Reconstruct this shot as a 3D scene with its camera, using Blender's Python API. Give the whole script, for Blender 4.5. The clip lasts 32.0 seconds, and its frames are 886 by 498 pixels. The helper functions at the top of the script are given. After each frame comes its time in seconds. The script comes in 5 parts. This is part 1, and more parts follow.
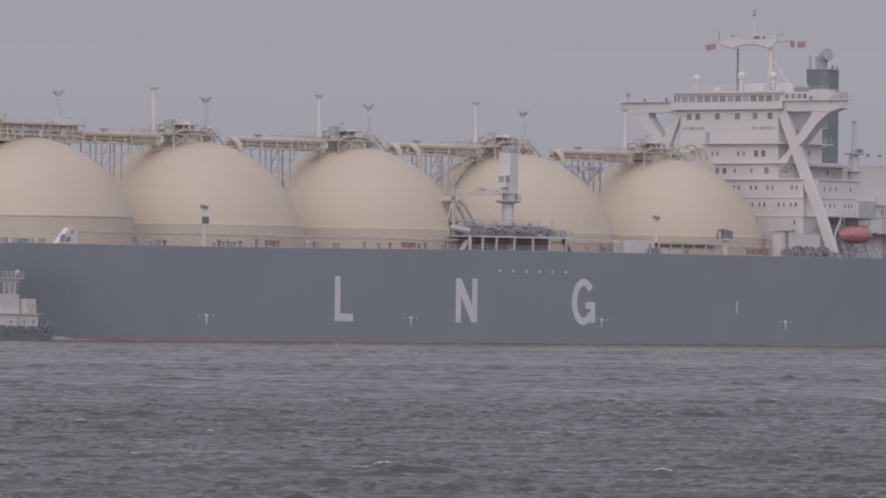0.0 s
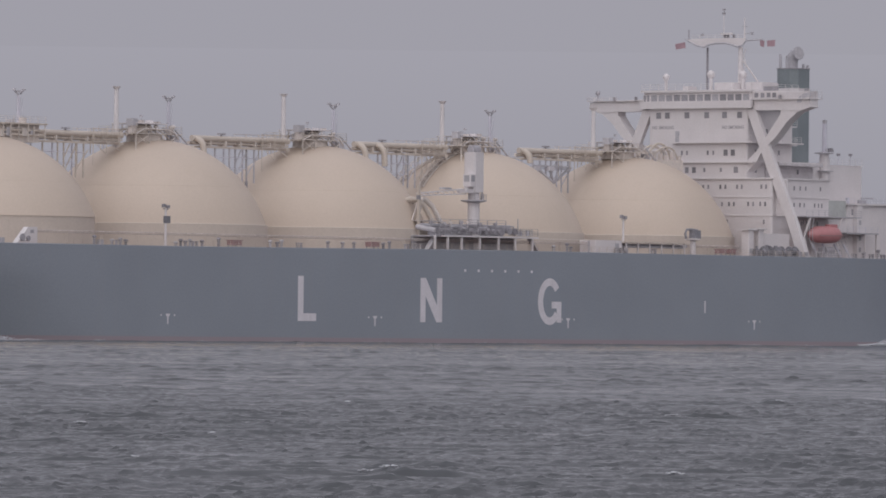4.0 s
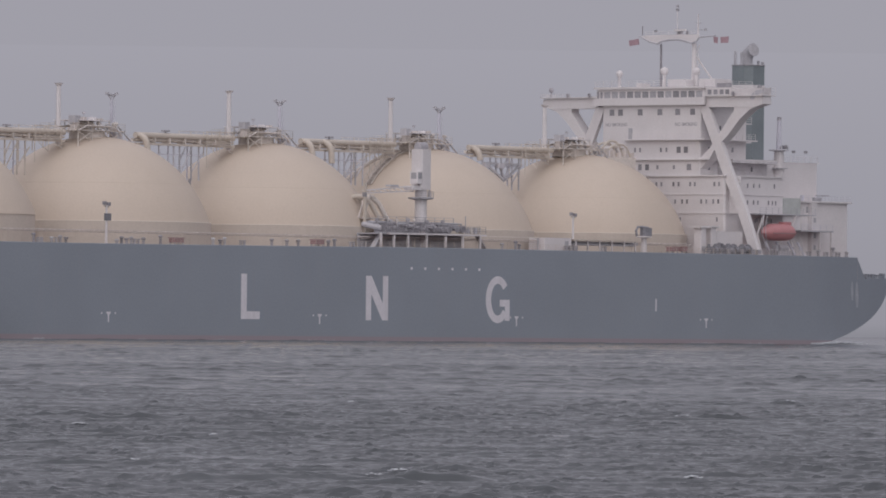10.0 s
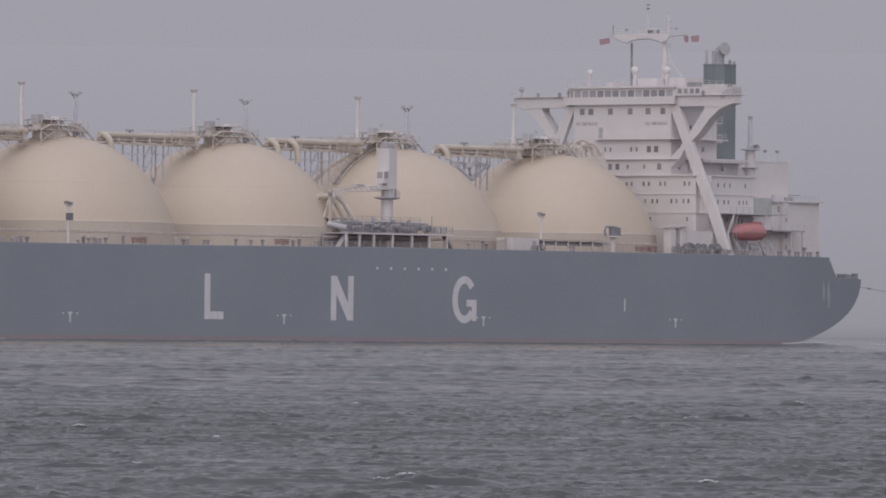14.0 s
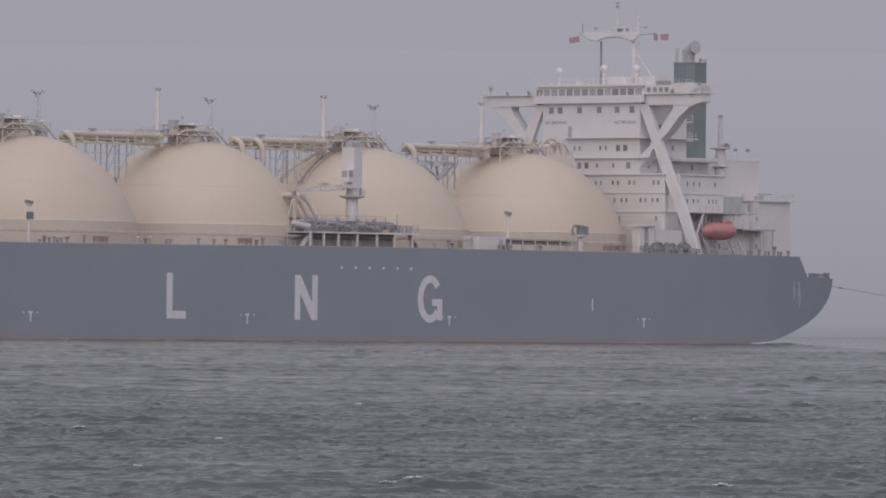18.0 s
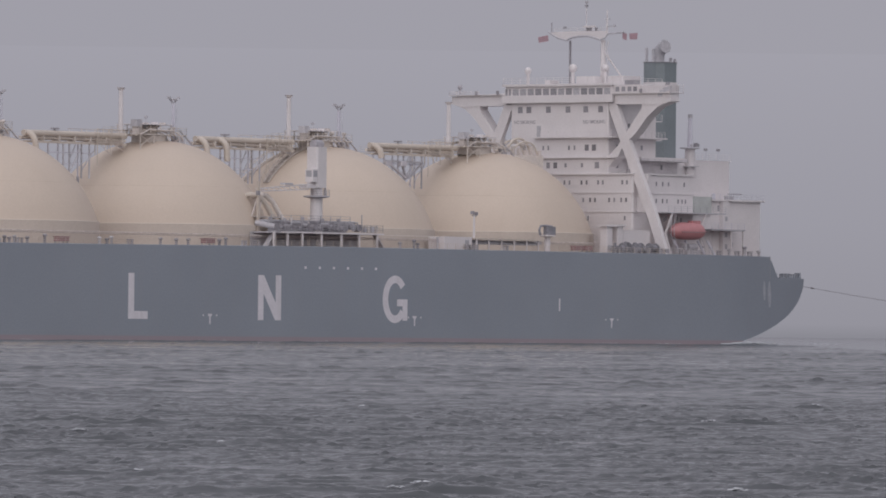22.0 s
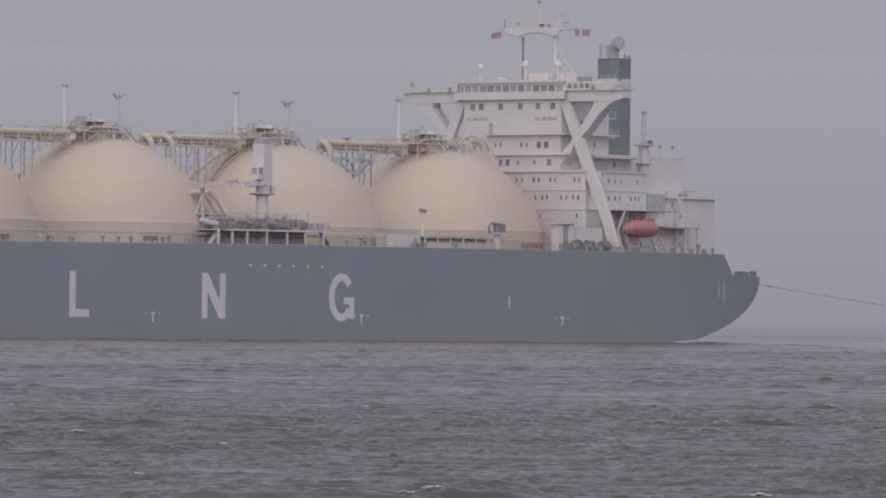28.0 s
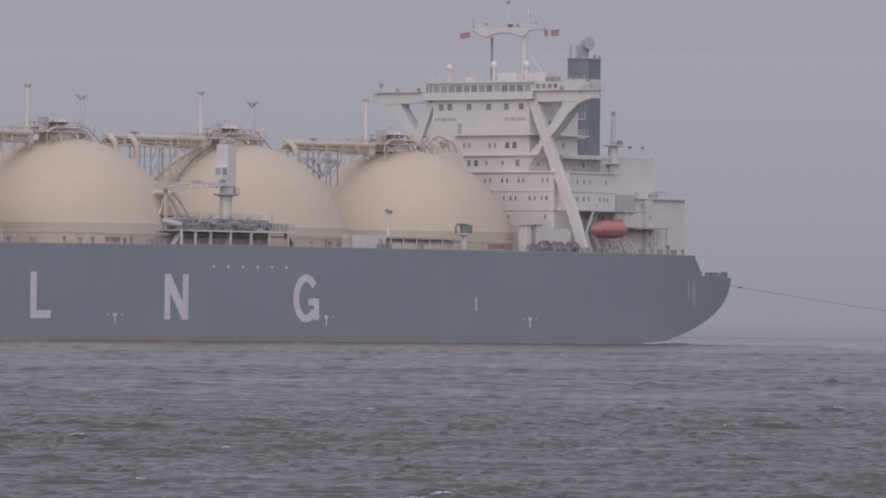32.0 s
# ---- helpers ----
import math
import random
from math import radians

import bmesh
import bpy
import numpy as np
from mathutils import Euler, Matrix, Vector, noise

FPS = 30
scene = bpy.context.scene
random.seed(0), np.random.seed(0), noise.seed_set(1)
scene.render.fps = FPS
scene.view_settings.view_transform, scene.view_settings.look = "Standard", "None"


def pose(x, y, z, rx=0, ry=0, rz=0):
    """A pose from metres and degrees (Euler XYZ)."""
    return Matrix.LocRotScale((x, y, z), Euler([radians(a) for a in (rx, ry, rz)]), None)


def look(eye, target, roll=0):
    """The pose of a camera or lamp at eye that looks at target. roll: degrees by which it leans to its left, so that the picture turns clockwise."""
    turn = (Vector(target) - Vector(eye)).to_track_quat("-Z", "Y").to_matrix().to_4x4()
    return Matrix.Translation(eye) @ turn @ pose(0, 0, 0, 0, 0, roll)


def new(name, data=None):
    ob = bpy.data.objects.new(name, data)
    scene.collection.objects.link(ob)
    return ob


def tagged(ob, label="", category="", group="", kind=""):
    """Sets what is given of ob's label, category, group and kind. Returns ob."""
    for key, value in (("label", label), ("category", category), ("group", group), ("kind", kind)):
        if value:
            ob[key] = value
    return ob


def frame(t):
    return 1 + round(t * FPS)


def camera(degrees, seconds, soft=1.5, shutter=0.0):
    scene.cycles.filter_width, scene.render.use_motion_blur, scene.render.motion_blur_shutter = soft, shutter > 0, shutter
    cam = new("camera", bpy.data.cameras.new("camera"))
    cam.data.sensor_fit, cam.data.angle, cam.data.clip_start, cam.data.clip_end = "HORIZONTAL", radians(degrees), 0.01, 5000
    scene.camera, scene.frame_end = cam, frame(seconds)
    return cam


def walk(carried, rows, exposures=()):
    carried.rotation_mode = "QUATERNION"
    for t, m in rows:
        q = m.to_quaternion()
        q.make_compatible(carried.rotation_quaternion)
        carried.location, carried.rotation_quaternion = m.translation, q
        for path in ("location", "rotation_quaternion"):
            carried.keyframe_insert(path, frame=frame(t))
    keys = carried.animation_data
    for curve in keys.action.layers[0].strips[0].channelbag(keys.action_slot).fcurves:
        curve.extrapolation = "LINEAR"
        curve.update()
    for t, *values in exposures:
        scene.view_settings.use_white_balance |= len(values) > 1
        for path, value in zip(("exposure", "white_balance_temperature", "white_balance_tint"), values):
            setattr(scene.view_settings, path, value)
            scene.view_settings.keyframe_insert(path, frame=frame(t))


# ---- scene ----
cam = camera(6.569, 32.0, soft=1.75)
EYE = (0.0, 0.0, 3.25)
# seconds, aim sideways and aim upwards at 1000 m: a tripod in the wind
CAM = [
    (0, -0.092, 9.517),
    (1, 0.027, 9.426),
    (2, -0.074, 9.434),
    (3, -0.060, 9.555),
    (5.5, -0.011, 9.503),
    (6, 0.009, 9.480),
    (7, 0.009, 9.399),
    (8, 0.123, 9.385),
    (9, 0.060, 9.370),
    (10, 0.107, 9.376),
    (11, 0.083, 9.418),
    (12, -0.001, 9.359),
    (13, 0.050, 9.388),
    (14, -0.026, 9.434),
    (16.5, -0.065, 9.472),
    (17, -0.038, 9.451),
    (18, -0.048, 9.410),
    (19, -0.050, 9.428),
    (20, -0.046, 9.486),
    (21, -0.031, 9.511),
    (22, -0.044, 9.502),
    (23, -0.032, 9.490),
    (24, -0.041, 9.500),
    (25, 0.003, 9.492),
    (27.5, 0.054, 9.414),
    (28, 0.018, 9.336),
    (29, 0.022, 9.374),
    (30, 0.067, 9.326),
    (31, 0.052, 9.499),
    (32, -0.025, 9.535),
]
# seconds, place and heading of the carrier, whose bow points along its own +x
SHIP = [
    (0, -35.50, 1227.36, -129.364),
    (2, -38.31, 1224.76, -129.430),
    (4, -41.12, 1222.17, -129.498),
    (6, -43.93, 1219.58, -129.568),
    (8, -46.74, 1217.01, -129.639),
    (10, -49.56, 1214.44, -129.713),
    (12, -52.38, 1211.88, -129.787),
    (14, -55.20, 1209.32, -129.864),
    (16, -58.02, 1206.77, -129.942),
    (18, -60.85, 1204.23, -130.023),
    (20, -63.68, 1201.70, -130.104),
    (22, -66.51, 1199.18, -130.188),
    (24, -69.34, 1196.66, -130.273),
    (26, -72.17, 1194.15, -130.360),
    (28, -75.01, 1191.65, -130.449),
    (30, -77.85, 1189.15, -130.539),
    (32, -80.69, 1186.66, -130.632),
]
walk(cam, [(t, look(EYE, (ax, 1000.0, 3.25 + az), 0.60)) for t, ax, az in CAM])

# ---- light: an overcast, hazy sky ----
HAZE = (0.345, 0.338, 0.386)
world = bpy.data.worlds.new("overcast_sky")
scene.world = world
world.use_nodes = True
wn, wl = world.node_tree.nodes, world.node_tree.links
wn.clear()
w_out, w_bg = wn.new("ShaderNodeOutputWorld"), wn.new("ShaderNodeBackground")
w_sky = wn.new("ShaderNodeTexSky")
w_sky.sky_type, w_sky.sun_disc = "NISHITA", False
w_sky.sun_elevation, w_sky.sun_rotation = radians(31), radians(188)
w_sky.air_density, w_sky.dust_density = 1.0, 6.0
w_co, w_sep = wn.new("ShaderNodeTexCoord"), wn.new("ShaderNodeSeparateXYZ")
w_map, w_mul = wn.new("ShaderNodeMapRange"), wn.new("ShaderNodeMix")
w_map.inputs["From Min"].default_value, w_map.inputs["From Max"].default_value = 0.0, 1.0
w_map.inputs["To Min"].default_value, w_map.inputs["To Max"].default_value = 1.0, 1.42
w_mul.data_type, w_mul.blend_type = "RGBA", "MULTIPLY"
w_mul.inputs[0].default_value = 1.0
w_mul.inputs[6].default_value = (*HAZE, 1)
w_scale, w_mix = wn.new("ShaderNodeMix"), wn.new("ShaderNodeMix")
w_scale.data_type, w_scale.blend_type = "RGBA", "MULTIPLY"
w_scale.inputs[0].default_value = 1.0
w_scale.inputs[7].default_value = (0.10, 0.10, 0.10, 1)
w_mix.data_type = "RGBA"
w_mix.inputs[0].default_value = 0.97
wl.new(w_co.outputs["Generated"], w_sep.inputs[0])
wl.new(w_sep.outputs["Z"], w_map.inputs["Value"])
wl.new(w_map.outputs[0], w_mul.inputs[7])
wl.new(w_sky.outputs[0], w_scale.inputs[6])
wl.new(w_scale.outputs[2], w_mix.inputs[6])
wl.new(w_mul.outputs[2], w_mix.inputs[7])
wl.new(w_mix.outputs[2], w_bg.inputs["Color"])
wl.new(w_bg.outputs[0], w_out.inputs["Surface"])
w_bg.inputs["Strength"].default_value = 1.0

sun = new("sun", bpy.data.lights.new("sun", "SUN"))
sun.data.energy, sun.data.angle, sun.data.color = 1.5, radians(120), (1.0, 0.972, 0.968)
sun.matrix_world = look((-75, -520, 317), (0, 0, 0))
scene.view_settings.exposure = 0.035


# ---- mesh helpers: a geo is a pair (vertices, faces) ----
def geo():
    return ([], [])


def box(g, x0, x1, y0, y1, z0, z1, b=0.0):
    """A block; b chamfers its upright edges."""
    v, f = g
    n = len(v)
    if b <= 0:
        ring = [(x0, y0), (x1, y0), (x1, y1), (x0, y1)]
    else:
        ring = [(x0 + b, y0), (x1 - b, y0), (x1, y0 + b), (x1, y1 - b), (x1 - b, y1), (x0 + b, y1), (x0, y1 - b), (x0, y0 + b)]
    k = len(ring)
    v += [(x, y, z0) for x, y in ring] + [(x, y, z1) for x, y in ring]
    f += [(n + i, n + (i + 1) % k, n + k + (i + 1) % k, n + k + i) for i in range(k)]
    f += [tuple(n + i for i in reversed(range(k))), tuple(n + k + i for i in range(k))]
    return g


def tube(g, a, b, r, r2=None, k=8):
    """A round bar from a to b, with a radius at each end."""
    v, f = g
    a, b = Vector(a), Vector(b)
    r2 = r if r2 is None else r2
    d = (b - a).normalized()
    s = d.orthogonal().normalized()
    u = d.cross(s)
    n = len(v)
    for p, q in ((a, r), (b, r2)):
        for i in range(k):
            w = 2 * math.pi * i / k
            v.append(tuple(p + (s * math.cos(w) + u * math.sin(w)) * q))
    f += [(n + i, n + (i + 1) % k, n + k + (i + 1) % k, n + k + i) for i in range(k)]
    f += [tuple(n + i for i in reversed(range(k))), tuple(n + k + i for i in range(k))]
    return g


def pipe(g, pts, r, k=8):
    """One round pipe swept along a line of points."""
    v, f = g
    pts = [Vector(p) for p in pts]
    n = len(v)
    side = None
    for i, p in enumerate(pts):
        d = (pts[min(i + 1, len(pts) - 1)] - pts[max(i - 1, 0)]).normalized()
        side = d.orthogonal() if side is None else side - d * side.dot(d)
        side.normalize()
        u = d.cross(side)
        for q in range(k):
            w = 2 * math.pi * q / k
            v.append(tuple(p + (side * math.cos(w) + u * math.sin(w)) * r))
    for i in range(len(pts) - 1):
        f += [(n + i * k + q, n + i * k + (q + 1) % k, n + (i + 1) * k + (q + 1) % k, n + (i + 1) * k + q) for q in range(k)]
    m = n + (len(pts) - 1) * k
    f += [tuple(n + q for q in reversed(range(k))), tuple(m + q for q in range(k))]
    return g


def beam(g, a, b, wide, deep):
    """A square bar from a to b, wide across y-z, deep along x."""
    v, f = g
    a, b = Vector(a), Vector(b)
    d = (b - a).normalized()
    s = d.cross(Vector((1, 0, 0)))
    s = s.normalized() if s.length > 1e-4 else Vector((0, 1, 0))
    u = s.cross(d).normalized()
    n = len(v)
    for p in (a, b):
        for i, j in ((-1, -1), (1, -1), (1, 1), (-1, 1)):
            v.append(tuple(p + s * (wide / 2 * i) + u * (deep / 2 * j)))
    f += [(n + i, n + (i + 1) % 4, n + 4 + (i + 1) % 4, n + 4 + i) for i in range(4)]
    f += [(n + 3, n + 2, n + 1, n), (n + 4, n + 5, n + 6, n + 7)]
    return g


def lathe(g, profile, cx=0.0, cy=0.0, k=48, cap=True):
    """Turns (radius, z) pairs round an upright axis."""
    v, f = g
    n = len(v)
    for r, z in profile:
        for i in range(k):
            w = 2 * math.pi * i / k
            v.append((cx + r * math.cos(w), cy + r * math.sin(w), z))
    for j in range(len(profile) - 1):
        for i in range(k):
            f.append((n + j * k + i, n + j * k + (i + 1) % k, n + (j + 1) * k + (i + 1) % k, n + (j + 1) * k + i))
    if cap:
        f.append(tuple(n + i for i in reversed(range(k))))
        m = n + (len(profile) - 1) * k
        f.append(tuple(m + i for i in range(k)))
    return g


def prism(g, outline, y0, y1):
    """An outline of (x, z) pairs made thick from y0 to y1."""
    v, f = g
    n, k = len(v), len(outline)
    v += [(x, y0, z) for x, z in outline] + [(x, y1, z) for x, z in outline]
    f += [(n + i, n + (i + 1) % k, n + k + (i + 1) % k, n + k + i) for i in range(k)]
    f += [tuple(n + i for i in reversed(range(k))), tuple(n + k + i for i in range(k))]
    return g


def prism_x(g, outline, x0, x1):
    """An outline of (y, z) pairs made thick from x0 to x1."""
    v, f = g
    n, k = len(v), len(outline)
    v += [(x0, y, z) for y, z in outline] + [(x1, y, z) for y, z in outline]
    f += [(n + i, n + (i + 1) % k, n + k + (i + 1) % k, n + k + i) for i in range(k)]
    f += [tuple(n + i for i in reversed(range(k))), tuple(n + k + i for i in range(k))]
    return g


def grating(g, x0, x1, y0, y1, z0, z1, gap=0.55, bar=0.2):
    """A platform of bars in an edge frame, open between the bars."""
    for a, b in ((y0, y0 + 0.15), (y1 - 0.15, y1)):
        box(g, x0, x1, a, b, z0, z1)
    n = max(2, int((x1 - x0) / gap))
    for i in range(n + 1):
        x = x0 + (x1 - x0 - bar) * i / n
        box(g, x, x + bar, y0 + 0.15, y1 - 0.15, z0 + 0.02, z1 - 0.02)
    return g


def railing(g, pts, h=1.05, r=0.035, step=1.8, rails=3):
    """Posts and rails along a line of deck points."""
    for a, b in zip(pts, pts[1:]):
        a, b = Vector(a), Vector(b)
        n = max(1, round((b - a).length / step))
        for i in range(n + 1):
            p = a.lerp(b, i / n)
            tube(g, p, p + Vector((0, 0, h)), r, k=4)
        for i in range(1, rails + 1):
            up = Vector((0, 0, h * i / rails))
            tube(g, a + up, b + up, r * 0.8, k=4)
    return g


def mesh_of(name, g, smooth=False, mats=()):
    me = bpy.data.meshes.new(name)
    me.from_pydata(g[0], [], g[1])
    bm = bmesh.new()
    bm.from_mesh(me)
    bmesh.ops.recalc_face_normals(bm, faces=bm.faces)
    bm.to_mesh(me)
    bm.free()
    for m in mats:
        me.materials.append(m)
    if smooth:
        me.shade_smooth()
        me.set_sharp_from_angle(angle=radians(42))
    return me


def part(name, g, material, parent, label="", smooth=False, at=None):
    """Links a geo (or a ready mesh) as one mesh object under a thing or a part."""
    me = g if isinstance(g, bpy.types.Mesh) else mesh_of(name, g, smooth, (material,))
    ob = new(name, me)
    ob.parent = parent
    if at is not None:
        ob.matrix_basis = at
    if label:
        ob["label"] = label
    return ob


# ---- materials ----
def paint(name, colour, rough=0.5, metal=0.0, vary=0.12, size=4.0, streak=0.0, streak_colour=(0.2, 0.12, 0.07), bump=0.02, each=0.0):
    """Weathered paint: blotches and fine grain, runs of dirt down the plating, faint relief."""
    m = bpy.data.materials.new(name)
    m.use_nodes = True
    n, l = m.node_tree.nodes, m.node_tree.links
    bs = n["Principled BSDF"]
    bs.inputs["Roughness"].default_value, bs.inputs["Metallic"].default_value = rough, metal
    co = n.new("ShaderNodeTexCoord")
    big, fine = n.new("ShaderNodeTexNoise"), n.new("ShaderNodeTexNoise")
    big.inputs["Scale"].default_value, big.inputs["Detail"].default_value = 1.0 / size, 5
    fine.inputs["Scale"].default_value, fine.inputs["Detail"].default_value = 3.0, 4
    l.new(co.outputs["Object"], big.inputs["Vector"])
    l.new(co.outputs["Object"], fine.inputs["Vector"])
    add = n.new("ShaderNodeMath")
    add.operation = "ADD"
    l.new(big.outputs["Fac"], add.inputs[0])
    l.new(fine.outputs["Fac"], add.inputs[1])
    rng = n.new("ShaderNodeMapRange")
    rng.inputs["From Min"].default_value, rng.inputs["From Max"].default_value = 0.6, 1.4
    rng.inputs["To Min"].default_value, rng.inputs["To Max"].default_value = 1 - vary, 1 + vary
    l.new(add.outputs[0], rng.inputs["Value"])
    mul = n.new("ShaderNodeMix")
    mul.data_type, mul.blend_type = "RGBA", "MULTIPLY"
    mul.inputs[0].default_value = 1.0
    mul.inputs[6].default_value = (*colour, 1)
    l.new(rng.outputs[0], mul.inputs[7])
    last = mul.outputs[2]
    if streak > 0:
        sc = n.new("ShaderNodeMapping")
        sc.inputs["Scale"].default_value = (0.55, 0.55, 0.035)
        runs = n.new("ShaderNodeTexNoise")
        runs.inputs["Scale"].default_value, runs.inputs["Detail"].default_value = 1.0, 6
        l.new(co.outputs["Object"], sc.inputs["Vector"])
        l.new(sc.outputs[0], runs.inputs["Vector"])
        r2 = n.new("ShaderNodeMapRange")
        r2.inputs["From Min"].default_value, r2.inputs["From Max"].default_value = 0.5, 0.75
        r2.inputs["To Max"].default_value = streak
        l.new(runs.outputs["Fac"], r2.inputs["Value"])
        mx = n.new("ShaderNodeMix")
        mx.data_type = "RGBA"
        mx.inputs[7].default_value = (*streak_colour, 1)
        l.new(r2.outputs[0], mx.inputs[0])
        l.new(last, mx.inputs[6])
        last = mx.outputs[2]
    if each > 0:
        info = n.new("ShaderNodeObjectInfo")
        r3 = n.new("ShaderNodeMapRange")
        r3.inputs["To Min"].default_value, r3.inputs["To Max"].default_value = 1 - each, 1 + each
        l.new(info.outputs["Random"], r3.inputs["Value"])
        m3 = n.new("ShaderNodeMix")
        m3.data_type, m3.blend_type = "RGBA", "MULTIPLY"
        m3.inputs[0].default_value = 1.0
        l.new(last, m3.inputs[6])
        l.new(r3.outputs[0], m3.inputs[7])
        last = m3.outputs[2]
    l.new(last, bs.inputs["Base Color"])
    if bump > 0:
        bp = n.new("ShaderNodeBump")
        bp.inputs["Strength"].default_value, bp.inputs["Distance"].default_value = 0.5, bump
        l.new(add.outputs[0], bp.inputs["Height"])
        l.new(bp.outputs[0], bs.inputs["Normal"])
    return m


WHITE = paint("white_ship_paint", (0.70, 0.663, 0.672), 0.5, vary=0.07, streak=0.06, streak_colour=(0.50, 0.42, 0.36))
CREAM = paint("cream_tank_paint", (0.588, 0.497, 0.418), 0.55, vary=0.05, size=9.0, streak=0.10, streak_colour=(0.50, 0.41, 0.31), bump=0.03)
CREAM_DULL = paint("dull_cream_paint", (0.585, 0.52, 0.46), 0.6, vary=0.08, streak=0.12, streak_colour=(0.48, 0.40, 0.34))
# Tan and rusty steel lightened so their shaded undersides look lifted by haze.
TAN = paint("tan_pipe_paint", (0.64, 0.585, 0.545), 0.6, vary=0.16, size=1.5, each=0.12)
RUST = paint("rusty_tan_steel", (0.60, 0.545, 0.52), 0.7, vary=0.25, size=1.0, each=0.15)
# Dark fittings and machinery greys are raised in tone to stand in for haze.
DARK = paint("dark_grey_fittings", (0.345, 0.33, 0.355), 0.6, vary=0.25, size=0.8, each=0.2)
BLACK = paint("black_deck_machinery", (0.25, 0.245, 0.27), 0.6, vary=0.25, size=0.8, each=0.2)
# High fittings take a still paler grey, again for the haze.
HAZED = paint("hazed_grey_fittings", (0.49, 0.475, 0.505), 0.6, vary=0.2, size=0.8, each=0.15)
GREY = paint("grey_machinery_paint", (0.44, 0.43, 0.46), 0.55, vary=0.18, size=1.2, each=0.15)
PALE = paint("pale_blue_grey_paint", (0.60, 0.59, 0.66), 0.5, vary=0.1, streak=0.12, streak_colour=(0.36, 0.31, 0.28))
# Funnel green lifted in its base colour to imitate haze.
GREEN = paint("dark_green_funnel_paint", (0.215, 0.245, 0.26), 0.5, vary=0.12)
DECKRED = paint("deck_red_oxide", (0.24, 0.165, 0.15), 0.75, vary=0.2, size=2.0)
# Signal red and lifeboat orange are muted in colour to stand in for haze.
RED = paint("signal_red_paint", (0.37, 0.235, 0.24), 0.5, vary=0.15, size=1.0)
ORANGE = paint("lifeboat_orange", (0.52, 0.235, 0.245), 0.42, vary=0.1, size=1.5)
LETTER = paint("white_hull_lettering", (0.72, 0.69, 0.73), 0.5, vary=0.1, size=1.0, streak=0.2, streak_colour=(0.36, 0.33, 0.33), bump=0.0)
# Dirty tug white; on the casing's recess it stands in for shade.
DINGY_SHADE = paint("dingy_shade_white", (0.60, 0.57, 0.59), 0.55, vary=0.15, size=1.5, streak=0.25, streak_colour=(0.38, 0.33, 0.31))
# Shelter green lightened towards grey as a stand-in for haze.
SAGE = paint("grey_green_deck_paint", (0.50, 0.515, 0.505), 0.6, vary=0.12, size=1.5)
SPRAY = paint("grey_churned_water", (0.36, 0.37, 0.40), 0.7, vary=0.25, size=0.6, bump=0.05)
# Bunting red carries the haze in its base colour.
FLAG = paint("hazed_red_bunting", (0.41, 0.275, 0.31), 0.8, vary=0.1, size=0.5, bump=0.0)
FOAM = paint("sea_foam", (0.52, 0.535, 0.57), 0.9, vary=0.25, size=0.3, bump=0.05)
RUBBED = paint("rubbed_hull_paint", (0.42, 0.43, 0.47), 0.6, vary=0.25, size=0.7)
# Tug's dark hull, lightened in colour for the haze like the carrier's.
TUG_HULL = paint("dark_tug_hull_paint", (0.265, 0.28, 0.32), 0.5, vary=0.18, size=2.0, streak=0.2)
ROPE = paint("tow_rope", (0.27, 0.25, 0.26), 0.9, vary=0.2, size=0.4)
# Dark glass with its base colour raised to imitate haze over the windows.
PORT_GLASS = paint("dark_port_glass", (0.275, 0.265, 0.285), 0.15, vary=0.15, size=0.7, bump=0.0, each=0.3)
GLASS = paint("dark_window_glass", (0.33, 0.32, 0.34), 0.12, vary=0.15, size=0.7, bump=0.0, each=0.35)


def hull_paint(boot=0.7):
    # Dark hull slate, lightened in its colour to stand in for sea haze.
    m = paint("hazed_slate_hull_paint", (0.292, 0.318, 0.361), 0.62, vary=0.07, size=14.0, streak=0.16, streak_colour=(0.32, 0.32, 0.345), bump=0.02)
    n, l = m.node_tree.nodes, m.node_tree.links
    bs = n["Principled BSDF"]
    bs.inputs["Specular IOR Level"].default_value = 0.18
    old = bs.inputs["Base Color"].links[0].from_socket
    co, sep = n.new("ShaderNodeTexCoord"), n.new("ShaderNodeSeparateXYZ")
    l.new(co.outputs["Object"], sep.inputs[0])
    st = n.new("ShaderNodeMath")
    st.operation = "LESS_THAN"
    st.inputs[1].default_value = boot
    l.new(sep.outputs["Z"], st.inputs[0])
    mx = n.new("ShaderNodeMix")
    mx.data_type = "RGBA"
    # Boot-topping red, paled and dulled to imitate the haze.
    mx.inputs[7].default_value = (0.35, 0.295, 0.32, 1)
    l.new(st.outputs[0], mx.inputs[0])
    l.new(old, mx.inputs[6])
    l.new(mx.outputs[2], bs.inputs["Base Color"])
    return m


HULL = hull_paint()


